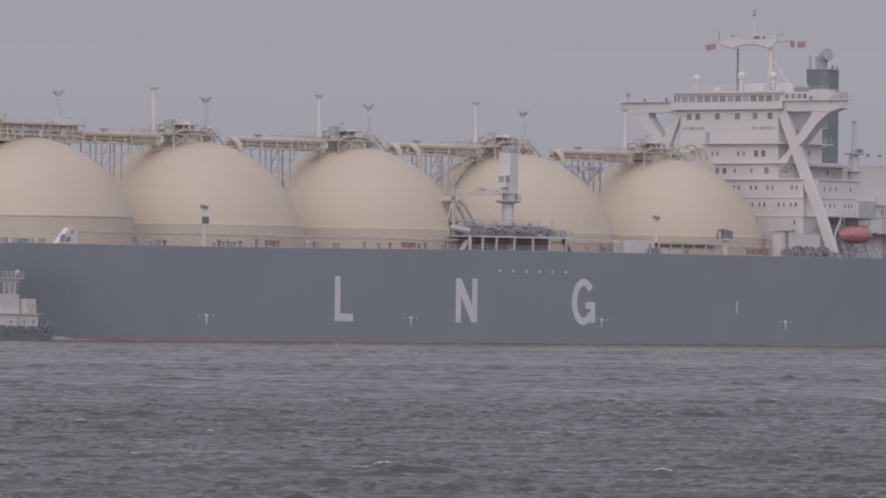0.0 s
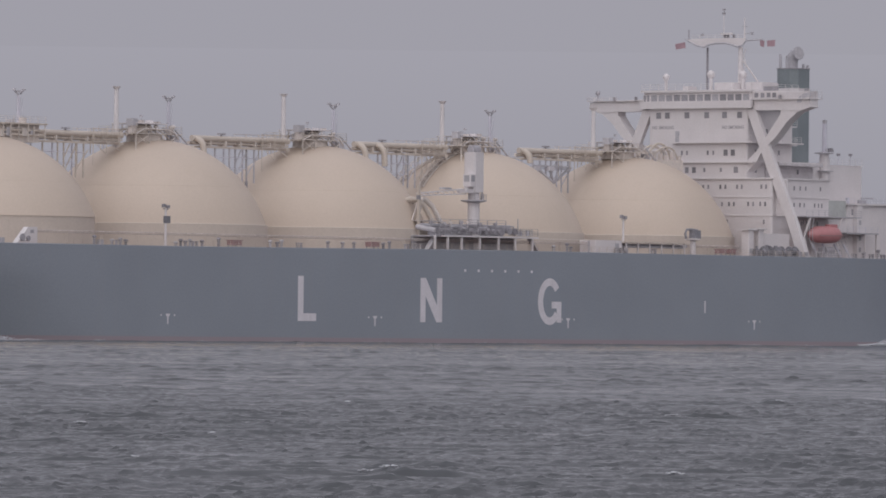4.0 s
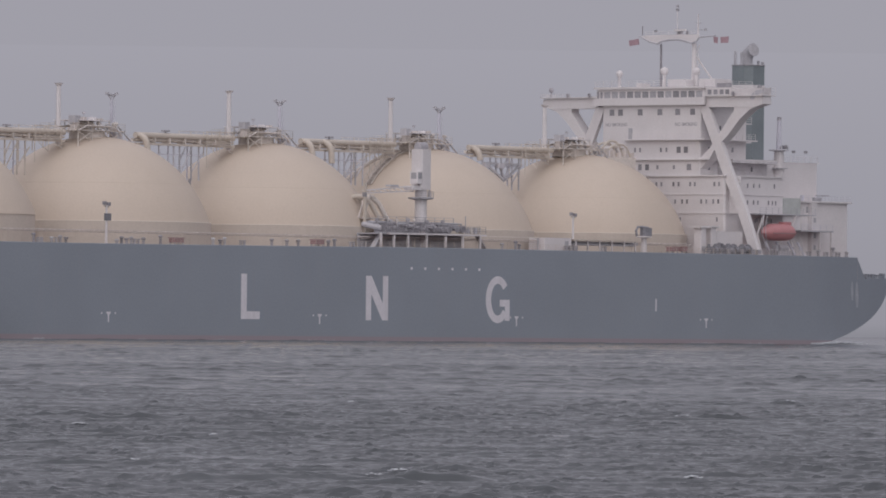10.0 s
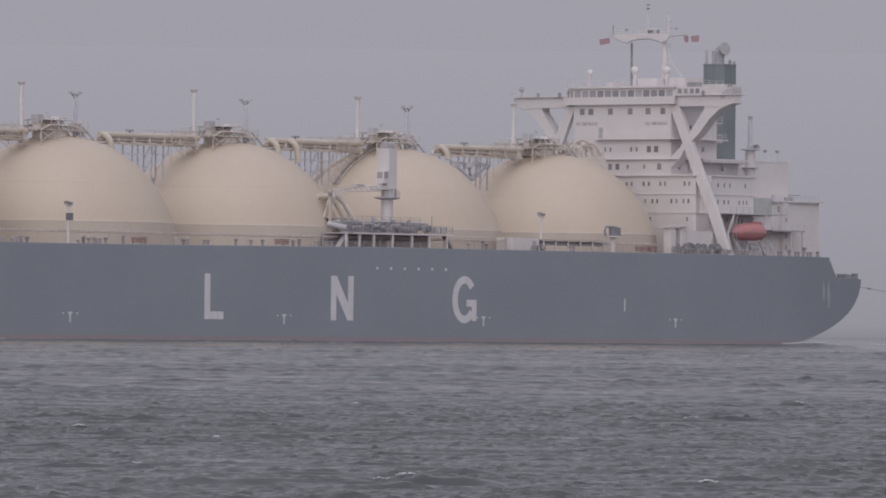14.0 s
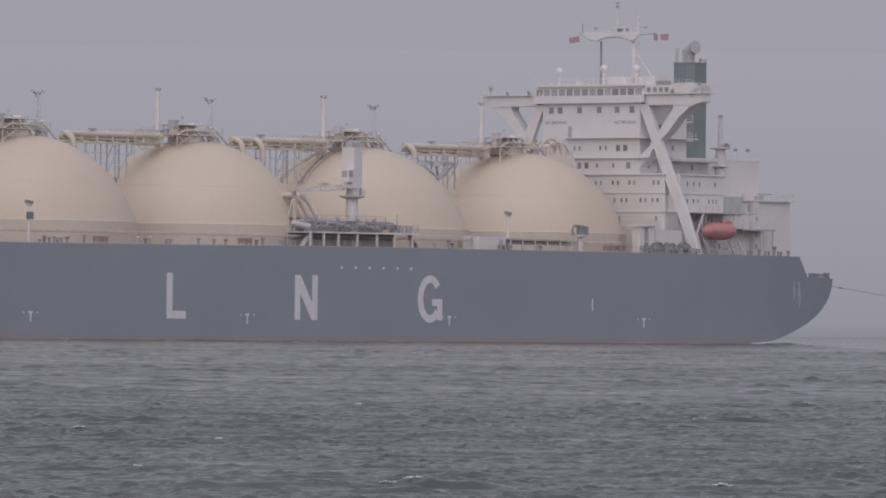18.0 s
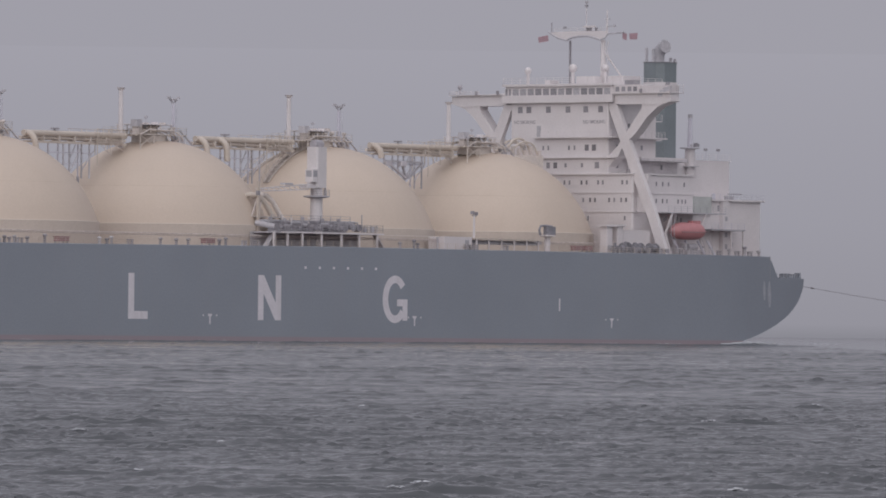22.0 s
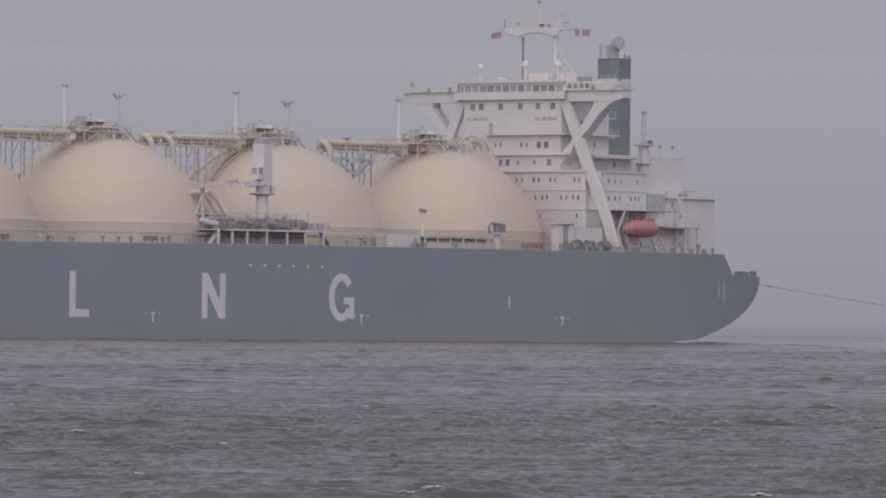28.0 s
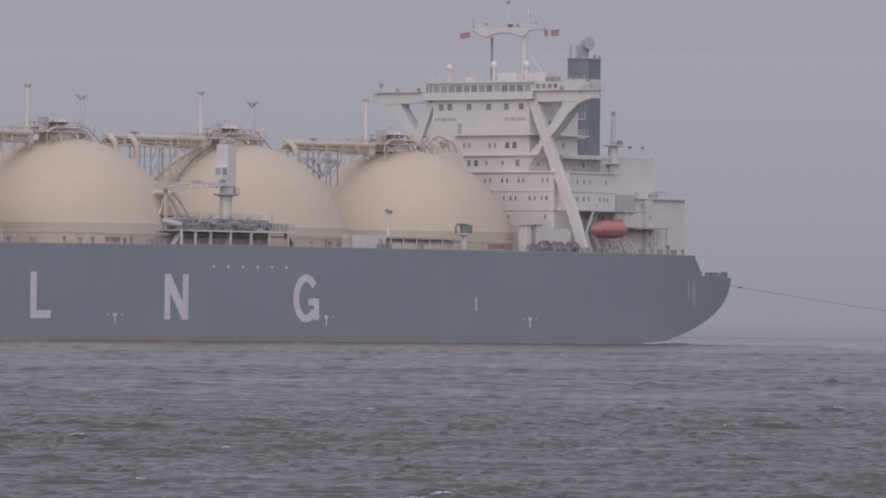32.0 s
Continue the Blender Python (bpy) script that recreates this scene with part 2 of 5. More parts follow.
def sea_water():
    m = bpy.data.materials.new("grey_green_sea_water")
    m.use_nodes = True
    n, l = m.node_tree.nodes, m.node_tree.links
    bs = n["Principled BSDF"]
    bs.inputs["Base Color"].default_value = (0.077, 0.083, 0.089, 1)
    bs.inputs["Roughness"].default_value = 0.12
    bs.inputs["IOR"].default_value = 1.333
    co = n.new("ShaderNodeTexCoord")
    mp = n.new("ShaderNodeMapping")
    mp.inputs["Scale"].default_value = (0.4, 1.0, 1.0)
    a, b = n.new("ShaderNodeTexNoise"), n.new("ShaderNodeTexNoise")
    a.inputs["Scale"].default_value, a.inputs["Detail"].default_value = 1.3, 7
    b.inputs["Scale"].default_value, b.inputs["Detail"].default_value = 0.12, 3
    l.new(co.outputs["Object"], mp.inputs["Vector"])
    l.new(mp.outputs[0], a.inputs["Vector"])
    l.new(mp.outputs[0], b.inputs["Vector"])
    ad = n.new("ShaderNodeMath")
    ad.operation = "MULTIPLY"
    l.new(a.outputs["Fac"], ad.inputs[0])
    l.new(b.outputs["Fac"], ad.inputs[1])
    bp = n.new("ShaderNodeBump")
    bp.inputs["Strength"].default_value, bp.inputs["Distance"].default_value = 1.0, 0.17
    l.new(ad.outputs[0], bp.inputs["Height"])
    l.new(bp.outputs[0], bs.inputs["Normal"])
    return m


WATER = sea_water()


# ---- the sea ----
def axis(*stretches):
    """Coordinates with a step of their own in each stretch (start, end, step)."""
    out = []
    for a, b, s in stretches:
        n = max(1, int(round((b - a) / s)))
        out += [a + (b - a) * i / n for i in range(n)]
    return np.array(out + [stretches[-1][1]])


def crests():
    """The larger wind waves, about to break: place, height, half length, slant."""
    rs = random.Random(17)
    out = []
    for i in range(70):
        y = 150 + 420 * rs.random() ** 1.5
        out.append((rs.uniform(-0.075, 0.075) * y, y, rs.uniform(0.05, 0.12) * (0.8 + y / 700), rs.uniform(0.8, 2.8), rs.uniform(-0.2, 0.2)))
    return out


CRESTS = crests()


def wave_height(x, y, cell, seed, waves, steep, wind, short=0.6, long=7.0):
    """Wind chop: groups of short-crested wavelets with peaked crests and steep fronts. Trains too short for the mesh are left to the bump."""
    rs = np.random.RandomState(seed)
    z = np.zeros_like(x)
    for i in range(waves):
        lam = short * (long / short) ** ((i + rs.rand()) / waves)
        ang = wind + rs.normal(0, 0.42)
        k = 2 * math.pi / lam
        c, s = math.cos(ang), math.sin(ang)
        q = rs.rand(6) * 6.28
        wa, wb = lam * (1.5 + rs.rand()), lam * (1.25 + 0.9 * rs.rand())
        keep = np.clip(1.6 - 3.2 * cell / lam, 0, 1)
        rows = keep.max(axis=1) > 0
        if not rows.any():
            continue
        go, across = x[rows] * c + y[rows] * s, x[rows] * s - y[rows] * c
        group = np.sin(go / wa + q[0] + 1.1 * np.sin(across / (2.7 * lam) + q[1])) * np.sin(across / wb + q[2])
        ph = k * go + q[4] + 1.1 * np.sin(across / (1.9 * lam) + q[5])
        ph -= 0.75 * np.sin(ph)
        z[rows] += steep * lam ** 0.55 * keep[rows] * np.clip(2.4 * group - 1.2, 0, 1) * (np.exp(6.0 * (np.sin(ph) - 1)) - 0.10)
    for cx, cy, high, wide, lean in CRESTS:
        rows = np.nonzero(np.abs(y[:, 0] - cy) < 3.0)[0]
        if len(rows) == 0 or cell[rows[0]].min() > 0.6:
            continue
        r = slice(rows[0], rows[-1] + 1)
        across = (x[r] - cx) / wide
        go = y[r] - cy - lean * (x[r] - cx) + 0.25 * np.sin(5.0 * across + cx)
        z[r] += high * np.exp(-across ** 2) * np.exp(-(go / np.where(go > 0, 0.9, 0.22)) ** 2) * (1 + 0.25 * np.sin(9.0 * across + cy))
    gust = 0.9 + 0.15 * np.sin(x / 37.0 + 1.3 * seed) * np.sin(y / 61.0 + seed) + 0.15 * np.sin(x / 13.0 - y / 23.0)
    return z * (gust + 0.25 * np.clip((y - 320.0) / 500.0, 0, 1))


def sea_sheet(name, xs, ys, over=None, under=()):
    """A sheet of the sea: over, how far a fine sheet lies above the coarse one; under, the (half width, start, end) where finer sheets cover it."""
    gx, gy = np.meshgrid(xs.astype(np.float32), ys.astype(np.float32))
    cell = np.maximum(np.gradient(xs)[None, :], np.gradient(ys)[:, None] * 0.8)
    cell = np.maximum(cell, 0.4 * np.clip((gy - 230.0) / 120.0, 0, 1) + 0.26 * np.clip((gy - 640.0) / 300.0, 0, 1))
    z = wave_height(gx, gy, cell, *SEA)
    if over is not None:
        edge = np.minimum.reduce([gx - xs[0], xs[-1] - gx, gy - ys[0], ys[-1] - gy])
        z += over - 0.4 * np.clip(1 - edge / 3.0, 0, 1)
    for half, y0, y1 in under:
        z -= 0.25 * np.clip(np.minimum.reduce([half - np.abs(gx), gy - y0, y1 - gy]) / 2.0, 0, 1)
    nx, ny = len(xs), len(ys)
    co = np.empty((nx * ny, 3), np.float32)
    co[:, 0], co[:, 1], co[:, 2] = gx.ravel(), gy.ravel(), z.ravel()
    i = (np.arange(ny - 1)[:, None] * nx + np.arange(nx - 1)[None]).ravel()
    quads = np.stack([i, i + 1, i + nx + 1, i + nx], 1).astype(np.int32)
    me = bpy.data.meshes.new(name)
    me.vertices.add(len(co))
    me.vertices.foreach_set("co", co.ravel())
    me.loops.add(quads.size)
    me.loops.foreach_set("vertex_index", quads.ravel())
    me.polygons.add(len(quads))
    me.polygons.foreach_set("loop_start", np.arange(0, quads.size, 4, dtype=np.int32))
    me.update(calc_edges=True)
    me.shade_smooth()
    me.materials.append(WATER)
    return new(name, me)


SEA = (3, 54, 0.043, radians(-88), 0.30, 3.6)
water = sea_sheet("water", axis((-5200, -600, 460), (-600, -110, 35), (-110, -58, 1.7), (-58, -25, 0.5), (-25, 25, 0.4), (25, 58, 0.5), (58, 110, 1.7), (110, 600, 35), (600, 5200, 460)),
                  axis((-700, 100, 40), (100, 340, 2.0), (340, 560, 0.36), (560, 940, 0.5), (940, 1300, 0.8), (1300, 2300, 8.0), (2300, 5200, 100)), None, ((15.5, 108, 222), (19.5, 222, 350)))
tagged(water, "choppy grey-green sea under an overcast sky", "sea", kind="structure")
near_chop = sea_sheet("water_chop", axis((-18.5, 18.5, 0.11)), axis((104, 228, 0.11)), 0.0)
tagged(near_chop, "short dark wind waves on the grey sea", "sea", kind="structure")
far_chop = sea_sheet("water_chop", axis((-22.5, 22.5, 0.15)), axis((218, 354, 0.14)), 0.0)
tagged(far_chop, "short dark wind waves on the grey sea", "sea", kind="structure")


def mist_backdrop():
    """Glowing sheet far behind the ship; sea mist painted by height, hiding the horizon."""
    m = bpy.data.materials.new("painted_sea_mist")
    m.use_nodes = True
    n, l = m.node_tree.nodes, m.node_tree.links
    n.clear()
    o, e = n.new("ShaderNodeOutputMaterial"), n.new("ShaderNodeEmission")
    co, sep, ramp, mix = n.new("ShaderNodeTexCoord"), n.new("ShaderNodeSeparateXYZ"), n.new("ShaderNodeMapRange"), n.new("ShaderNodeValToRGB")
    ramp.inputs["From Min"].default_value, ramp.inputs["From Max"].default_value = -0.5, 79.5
    # Haze gradient put into the emission colour, darker at the waterline.
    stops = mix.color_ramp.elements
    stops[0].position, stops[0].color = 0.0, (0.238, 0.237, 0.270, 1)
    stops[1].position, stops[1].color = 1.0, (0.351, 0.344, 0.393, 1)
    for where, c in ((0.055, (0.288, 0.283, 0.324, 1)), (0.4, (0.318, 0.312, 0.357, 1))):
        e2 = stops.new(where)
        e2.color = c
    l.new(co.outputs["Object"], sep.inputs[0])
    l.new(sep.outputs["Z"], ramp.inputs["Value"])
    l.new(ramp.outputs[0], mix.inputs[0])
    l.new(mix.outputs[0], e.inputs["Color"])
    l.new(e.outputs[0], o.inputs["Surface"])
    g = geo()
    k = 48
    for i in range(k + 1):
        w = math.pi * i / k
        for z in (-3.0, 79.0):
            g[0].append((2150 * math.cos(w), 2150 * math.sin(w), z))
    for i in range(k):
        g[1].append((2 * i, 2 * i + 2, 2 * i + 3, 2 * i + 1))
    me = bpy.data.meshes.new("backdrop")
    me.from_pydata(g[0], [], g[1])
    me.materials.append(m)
    return tagged(new("backdrop", me), "glowing backdrop sheet painted as pale grey sea mist", "mist", kind="structure")


mist_backdrop()

# ---- the gas carrier: bow along +x, port side +y, waterline z = 0 ----
BEAM, DECK, POOP = 24.0, 14.9, 11.4
F = -133.0
ship = new("gas_carrier")
ship.empty_display_size = 5
tagged(ship, "slate-hulled gas carrier with cream domed tanks and white bridge", "ship")


def smooth01(t):
    t = min(1.0, max(0.0, t))
    return t * t * (3 - 2 * t)


def stern_x(z):
    return -189.1 + 36.0 * (max(0.0, 11.9 - z) / 11.9) ** 2.1


def half_breadth(x, z):
    """Half the hull's breadth at a station and height: full amidships, wall-sided quarters, a fine bow."""
    t = max(0.0, min(1.0, z / 12.0))
    aft = 8.0 + (BEAM - 8.0) * (1 - max(0.0, 1 - max(0.0, x + 191.4) / 60.0) ** 2)
    e = max(0.0, (86.0 + 7.0 * t) - x)
    fore = BEAM * (1 - max(0.0, 1 - e / (42.0 - 6.0 * t)) ** 2.2)
    return max(0.05, min(aft, fore))


def deck_z(x):
    """The main deck: level aft, a little lower from amidships forward."""
    return DECK - 0.45 * smooth01((x + 62.0) / 105.0)


def sheer(x):
    """The height of the hull's edge: the main deck, then a slope down to the mooring deck."""
    return deck_z(x) if x > -169.8 else max(POOP, DECK - (-169.8 - x) * 0.85)


def build_hull():
    xs = [-191 + 25 * (i / 22.0) for i in range(22)] + [-165 + 5 * i for i in range(48)] + [75 + 18 * (i / 16.0) for i in range(17)]
    lev = [-2.0, -0.8, 0.0, 0.4, 0.9, 1.5, 2.1, 2.8, 3.6, 4.4, 5.3, 6.2, 7.2, 8.2, 9.2, 10.2, 1]
    v, f = [], []
    rows = []
    for side in (1, -1):
        for x in xs:
            top = sheer(x)
            zs = [z for z in lev[:-1]] + [top]
            col = []
            for z in zs:
                lo = stern_x(z)
                hi = 86.0 + 7.0 * max(0.0, min(1.0, z / 12.0))
                px = lo + (x + 191.0) / 284.0 * (hi - lo)
                col.append(len(v))
                v.append((px, side * half_breadth(px, z), z))
            rows.append(col)
    n = len(xs)
    for s in range(2):
        for i in range(n - 1):
            for j in range(len(lev) - 1):
                a, b = rows[s * n + i], rows[s * n + i + 1]
                f.append((a[j], b[j], b[j + 1], a[j + 1]))
    for i in (0, n - 1):
        for j in range(len(lev) - 1):
            f.append((rows[i][j], rows[i][j + 1], rows[n + i][j + 1], rows[n + i][j]))
    hull = part("hull", (v, f), HULL, ship, "slate-grey hull and red boot-topping, both paled for haze", smooth=True)
    g = geo()
    for i in range(n - 1):
        pa, pb = v[rows[i][-1]], v[rows[i + 1][-1]]
        sa, sb = v[rows[n + i][-1]], v[rows[n + i + 1][-1]]
        m = len(g[0])
        g[0].extend([(p[0], p[1] * 0.998, p[2] - 0.12) for p in (pa, pb, sb, sa)])
        g[1].append((m, m + 1, m + 2, m + 3))
    part("deck", g, DECKRED, ship, "red-oxide steel weather deck")
    for side in (1, -1):
        ln = [(x, side * (half_breadth(x, DECK) - 0.12), deck_z(x)) for x in range(-168, 76, 4)]
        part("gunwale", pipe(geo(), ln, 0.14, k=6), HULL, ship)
    return hull


hull = build_hull()
LOOSE = []


def loose(name, g, material, label, category, group="", smooth=False):
    """A thing of its own that rides on the carrier, built in the carrier's space."""
    ob = tagged(new(name, mesh_of(name, g, smooth, (material,))), label, category, group)
    LOOSE.append(ob)
    return ob

PS = BEAM + 0.015


def hull_mark(name, outline, label=""):
    return part(name, prism(geo(), outline, BEAM - 0.05, PS), LETTER, hull, label)


def lettering():
    z0, z1 = 3.3, 10.35
    hull_mark("letter_l", [(0.1, z1), (-1.25, z1), (-1.25, z0 + 1.2), (-4.35, z0 + 1.2), (-4.35, z0), (0.1, z0)], "white painted capital letter L")
    a, b, w = -29.9, -35.35, 1.3
    hull_mark("letter_n", [(a, z0), (a, z1), (a - w - 0.05, z1), (b + w, z0 + 2.7), (b + w, z1), (b, z1), (b, z0), (b + w + 0.1, z0), (a - w, z1 - 2.9), (a - w, z0)], "white painted capital letter N")
    cx, cz, rx, rz, t = -62.85, 6.85, 3.05, 3.8, 1.35
    out, inn = [], []
    for i in range(25):
        w = radians(38 + (322 - 38) * i / 24.0)
        out.append((cx - rx * math.cos(w), cz + rz * math.sin(w)))
        inn.append((cx - (rx - t) * math.cos(w), cz + (rz - t * 0.9) * math.sin(w)))
    g = geo()
    for i in range(24):
        prism(g, [out[i], out[i + 1], inn[i + 1], inn[i]], BEAM - 0.05, PS)
    prism(g, [(cx - rx, cz - 0.1), (cx - rx, cz - 3.4), (cx - rx + 1.2, cz - 3.4), (cx - rx + 1.2, cz - 0.1)], BEAM - 0.05, PS + 0.004)
    prism(g, [(cx - 0.5, cz + 0.0), (cx - 0.5, cz - 1.1), (cx - rx + 0.05, cz - 1.1), (cx - rx + 0.05, cz + 0.0)], BEAM - 0.05, PS + 0.008)
    part("letter_g", g, LETTER, hull, "white painted capital letter G")
    for i in range(6):
        x = -41.1 - 3.4 * i
        part("name_bar", box(geo(), x - 0.26, x + 0.26, BEAM - 0.05, PS, 11.45, 11.85), LETTER, hull, "small unreadable white name bar")
    for x in (30.7, -18.7, -67.7, -117.9):
        g = prism(geo(), [(x - 0.14, 2.6), (x + 0.14, 2.6), (x + 0.16, 3.7), (x + 0.5, 4.02), (x + 0.5, 4.2), (x - 0.5, 4.2), (x - 0.5, 4.02), (x - 0.16, 3.7)], BEAM - 0.05, PS)
        part("tug_mark", g, LETTER, hull, "small white T-shaped tug push mark")
        for dx in (1.55, -1.55):
            part("tug_mark_tick", box(geo(), x + dx - 0.14, x + dx + 0.14, BEAM - 0.05, PS, 3.85, 4.12), LETTER, hull)
    part("frame_mark", box(geo(), -104.45, -104.1, BEAM - 0.05, PS, 5.3, 7.35), LETTER, hull, "short white upright hull mark")


lettering()

# ---- cargo tanks ----
TANK_X = (47.0, 7.8, -32.0, -72.5, -113.4)
CROWN_X = (45.6, 5.0, -35.2, -75.3, -115.4)


def tank(x, first):
    R, cz = (18.5, 12.9) if first else (18.9, 12.8)
    sk = 19.2 if first else 18.3
    rs = 17.4 if first else 18.35
    lo = sk - 0.35
    prof = []
    for i in range(19):
        a = math.asin((lo - cz) / R) + (radians(88) - math.asin((lo - cz) / R)) * i / 18.0
        prof.append((R * math.cos(a), cz + R * math.sin(a)))
    t = part("tank_cover", lathe(geo(), prof, x, 0, 96), CREAM, ship, "cream domed steel tank cover", smooth=True)
    part("skirt", lathe(geo(), [(rs, DECK - 0.7), (rs, sk - 0.08), (rs - 0.06, sk), (rs - 0.6, sk + 0.02)], x, 0, 96), CREAM_DULL, t, "dull cream cylindrical tank skirt")
    for z in (24.2,):
        r = math.sqrt(R * R - (z - cz) ** 2)
        part("weld_seam", lathe(geo(), [(r - 0.01, z - 0.05), (r + 0.012, z - 0.035), (r + 0.0, z + 0.03), (r - 0.05, z + 0.06)], x, 0, 96, cap=False), CREAM, t)
    return t


def tank_top(x):
    """The platform on a tank's crown with its dome, valves, pipes and rails."""
    rs = random.Random(int(x * 7))
    p = part("crown_platform", grating(geo(), x - 0.6, x + 10.6, -4.5, 3.4, 32.35, 32.5), TAN, ship, "tan steel platform with valves and pipes on a tank crown")
    # Added block whose lit tan face covers the dark gap under the platform.
    part("coaming", lathe(geo(), [(2.9, 31.2), (2.8, 32.3)], x + 4.4, -0.2, 28), TAN, p, smooth=True)
    for px in (x + 0.2, x + 3.5, x + 7, x + 10.2):
        for py in (-4.2, 3.2):
            part("leg", tube(geo(), (px, py, 29.6), (px, py, 32.4), 0.1, k=6), TAN, p)
    for a, b in ((x + 0.2, x + 3.5), (x + 7, x + 10.2)):
        part("brace", tube(geo(), (a, 3.2, 30.6), (b, 3.2, 32.3), 0.06, k=5), TAN, p)
        part("brace", tube(geo(), (b, 3.2, 30.6), (a, 3.2, 32.3), 0.06, k=5), TAN, p)
    part("railing", railing(geo(), [(x - 0.5, -4.4, 32.5), (x + 10.5, -4.4, 32.5), (x + 10.5, 3.3, 32.5), (x - 0.5, 3.3, 32.5), (x - 0.5, -4.4, 32.5)], 1.1, 0.035), TAN, p)
    part("tank_dome", lathe(geo(), [(1.7, 31.0), (1.7, 33.5), (1.4, 33.9), (0.6, 34.1)], x + 5.0, -0.3, 20), CREAM_DULL, p)
    part("upper_deck", box(geo(), x + 2.2, x + 9.6, -2.6, 2.8, 33.95, 34.1), WHITE, p, "pale upper grating")
    for px in (x + 2.4, x + 4.8, x + 7.2, x + 9.4):
        for py in (-2.4, 2.6):
            part("upper_leg", tube(geo(), (px, py, 32.5), (px, py, 34.0), 0.08, k=5), TAN, p)
    for i in range(9):
        px, py = x + 0.6 + 1.15 * i + rs.uniform(-0.3, 0.3), rs.uniform(0.5, 3.0)
        h = rs.uniform(0.5, 1.35)
        g = tube(geo(), (px, py, 32.5), (px, py, 32.5 + h), 0.14, k=6)
        tube(g, (px - 0.3, py, 32.5 + h), (px + 0.3, py, 32.5 + h), rs.uniform(0.18, 0.3), k=8)
        part("valve", g, (RUST, TAN, HAZED)[i % 3], p)
    for i in range(4):
        px = x + 2.8 + 1.9 * i + rs.uniform(-0.3, 0.3)
        part("equipment_box", box(geo(), px, px + rs.uniform(0.4, 0.9), 0.6, 1.8, 34.1, 34.3 + rs.uniform(0.0, 0.3), 0.08), RUST if i != 1 else WHITE, p)
    part("control_cabinet", box(geo(), x + 9.0, x + 10.4, 1.2, 2.6, 33.6, 34.75, 0.1), HAZED, p)
    part("cabinet_stand", box(geo(), x + 9.2, x + 10.2, 1.4, 2.4, 32.5, 33.6), RUST, p)
    for i in range(6):
        y = -2.0 + 1.1 * i
        part("branch_pipe", pipe(geo(), [(x + 10.5, y, 31.6 + 0.15 * i), (x + 8.4, y, 33.1 + 0.1 * (i % 2)), (x + 3, y, 33.1), (x + 1.4, y, 32.6), (x + 0.5, y, 31.7)], 0.12, k=6), (TAN, CREAM_DULL, RUST)[i % 3], p)
    part("lamp_pin", tube(geo(), (x + 6.0, 0.5, 34.1), (x + 6.0, 0.5, 35.2), 0.05, k=5), HAZED, p)
    part("lamp_head", box(geo(), x + 5.75, x + 6.25, 0.25, 0.75, 35.1, 35.4, 0.1), HAZED, p)
    part("sloping_hose", pipe(geo(), [(x + 0.8, 3.0, 33.2), (x - 0.4, 3.2, 32.2), (x - 1.8, 3.1, 31.2), (x - 3.2, 2.8, 30.2)], 0.14, 6), HAZED, p)
    part("spindle_box", box(geo(), x - 0.2, x + 1.2, 2.2, 3.3, 31.2, 32.2, 0.15), HAZED, p)
    m = part("vent_mast", tube(geo(), (x + 11.3, 0, 30.2), (x + 11.3, 0, 39.3), 0.40, 0.34, 12), WHITE, ship, "white vent mast with a flared cap")
    part("cap", tube(geo(), (x + 11.3, 0, 39.3), (x + 11.3, 0, 39.75), 0.36, 0.68, 12), WHITE, m)
    # access tower between the crown and the pipe bridge
    t = new("access_tower")
    t.parent = ship
    t["label"] = "pale steel lattice access tower beside a tank crown"
    a, b = x + 12.4, x + 18.6
    for px in (a, (a + b) / 2, b):
        zb = 30.1 - 0.16 * (px - a) - 0.05 * (px - a) ** 2
        for py in (-1.6, 1.8):
            part("post", tube(geo(), (px, py, zb), (px, py, 33.1), 0.08, k=5), CREAM_DULL, t)
    for z in (31.2, 32.1, 33.0):
        part("rail", tube(geo(), (a, 1.8, z), (b, 1.8, z), 0.05, k=5), CREAM_DULL, t)
    for q in range(8):
        px = a + (b - a) * (q + 0.5) / 8
        part("stanchion", tube(geo(), (px, 1.8, 31.0), (px, 1.8, 33.0), 0.04, k=5), CREAM_DULL, t)
    part("landing", grating(geo(), a, b, -1.6, 1.8, 30.9, 31.02, 0.7, 0.15), TAN, t)
    for c, d in (((a, 1.8, 29.6), ((a + b) / 2, 1.8, 31.0)), (((a + b) / 2, 1.8, 29.0), (b, 1.8, 31.0))):
        part("diagonal", tube(geo(), c, d, 0.06, k=5), TAN, t)


def light_pole(x, y, z0, z1, r=0.34, spread=1.1):
    m = part("light_pole", tube(geo(), (x, y, z0), (x, y, z1 - 1.0), r, r * 0.75, 8), PALE, ship, "pale pole with dark floodlights")
    for q in (-1, 1):
        part("crossarm", tube(geo(), (x, y, z1 - 1.1), (x + q * spread * 0.8, y, z1 - 0.4), 0.12, k=6), GREY, m)
        part("ladder_rail", tube(geo(), (x + q * 0.45, y + 0.3, z0), (x + q * 0.45, y + 0.3, z1 - 1.4), 0.05, k=5), PALE, m)
    for q in (-1, -0.35, 0.3, 1):
        part("floodlight", box(geo(), x + spread * q - 0.24, x + spread * q + 0.24, y - 0.25, y + 0.25, z1 - 0.75 + 0.4 * abs(q), z1 - 0.4 + 0.4 * abs(q), 0.08), HAZED, m)


for i, tx in enumerate(TANK_X):
    tank(tx, i == 0)
    if i == 0:
        continue
    tank_top(CROWN_X[i])
    if i < 4:
        light_pole(CROWN_X[i] + 0.2, 1.1, 31.0, 38.6)


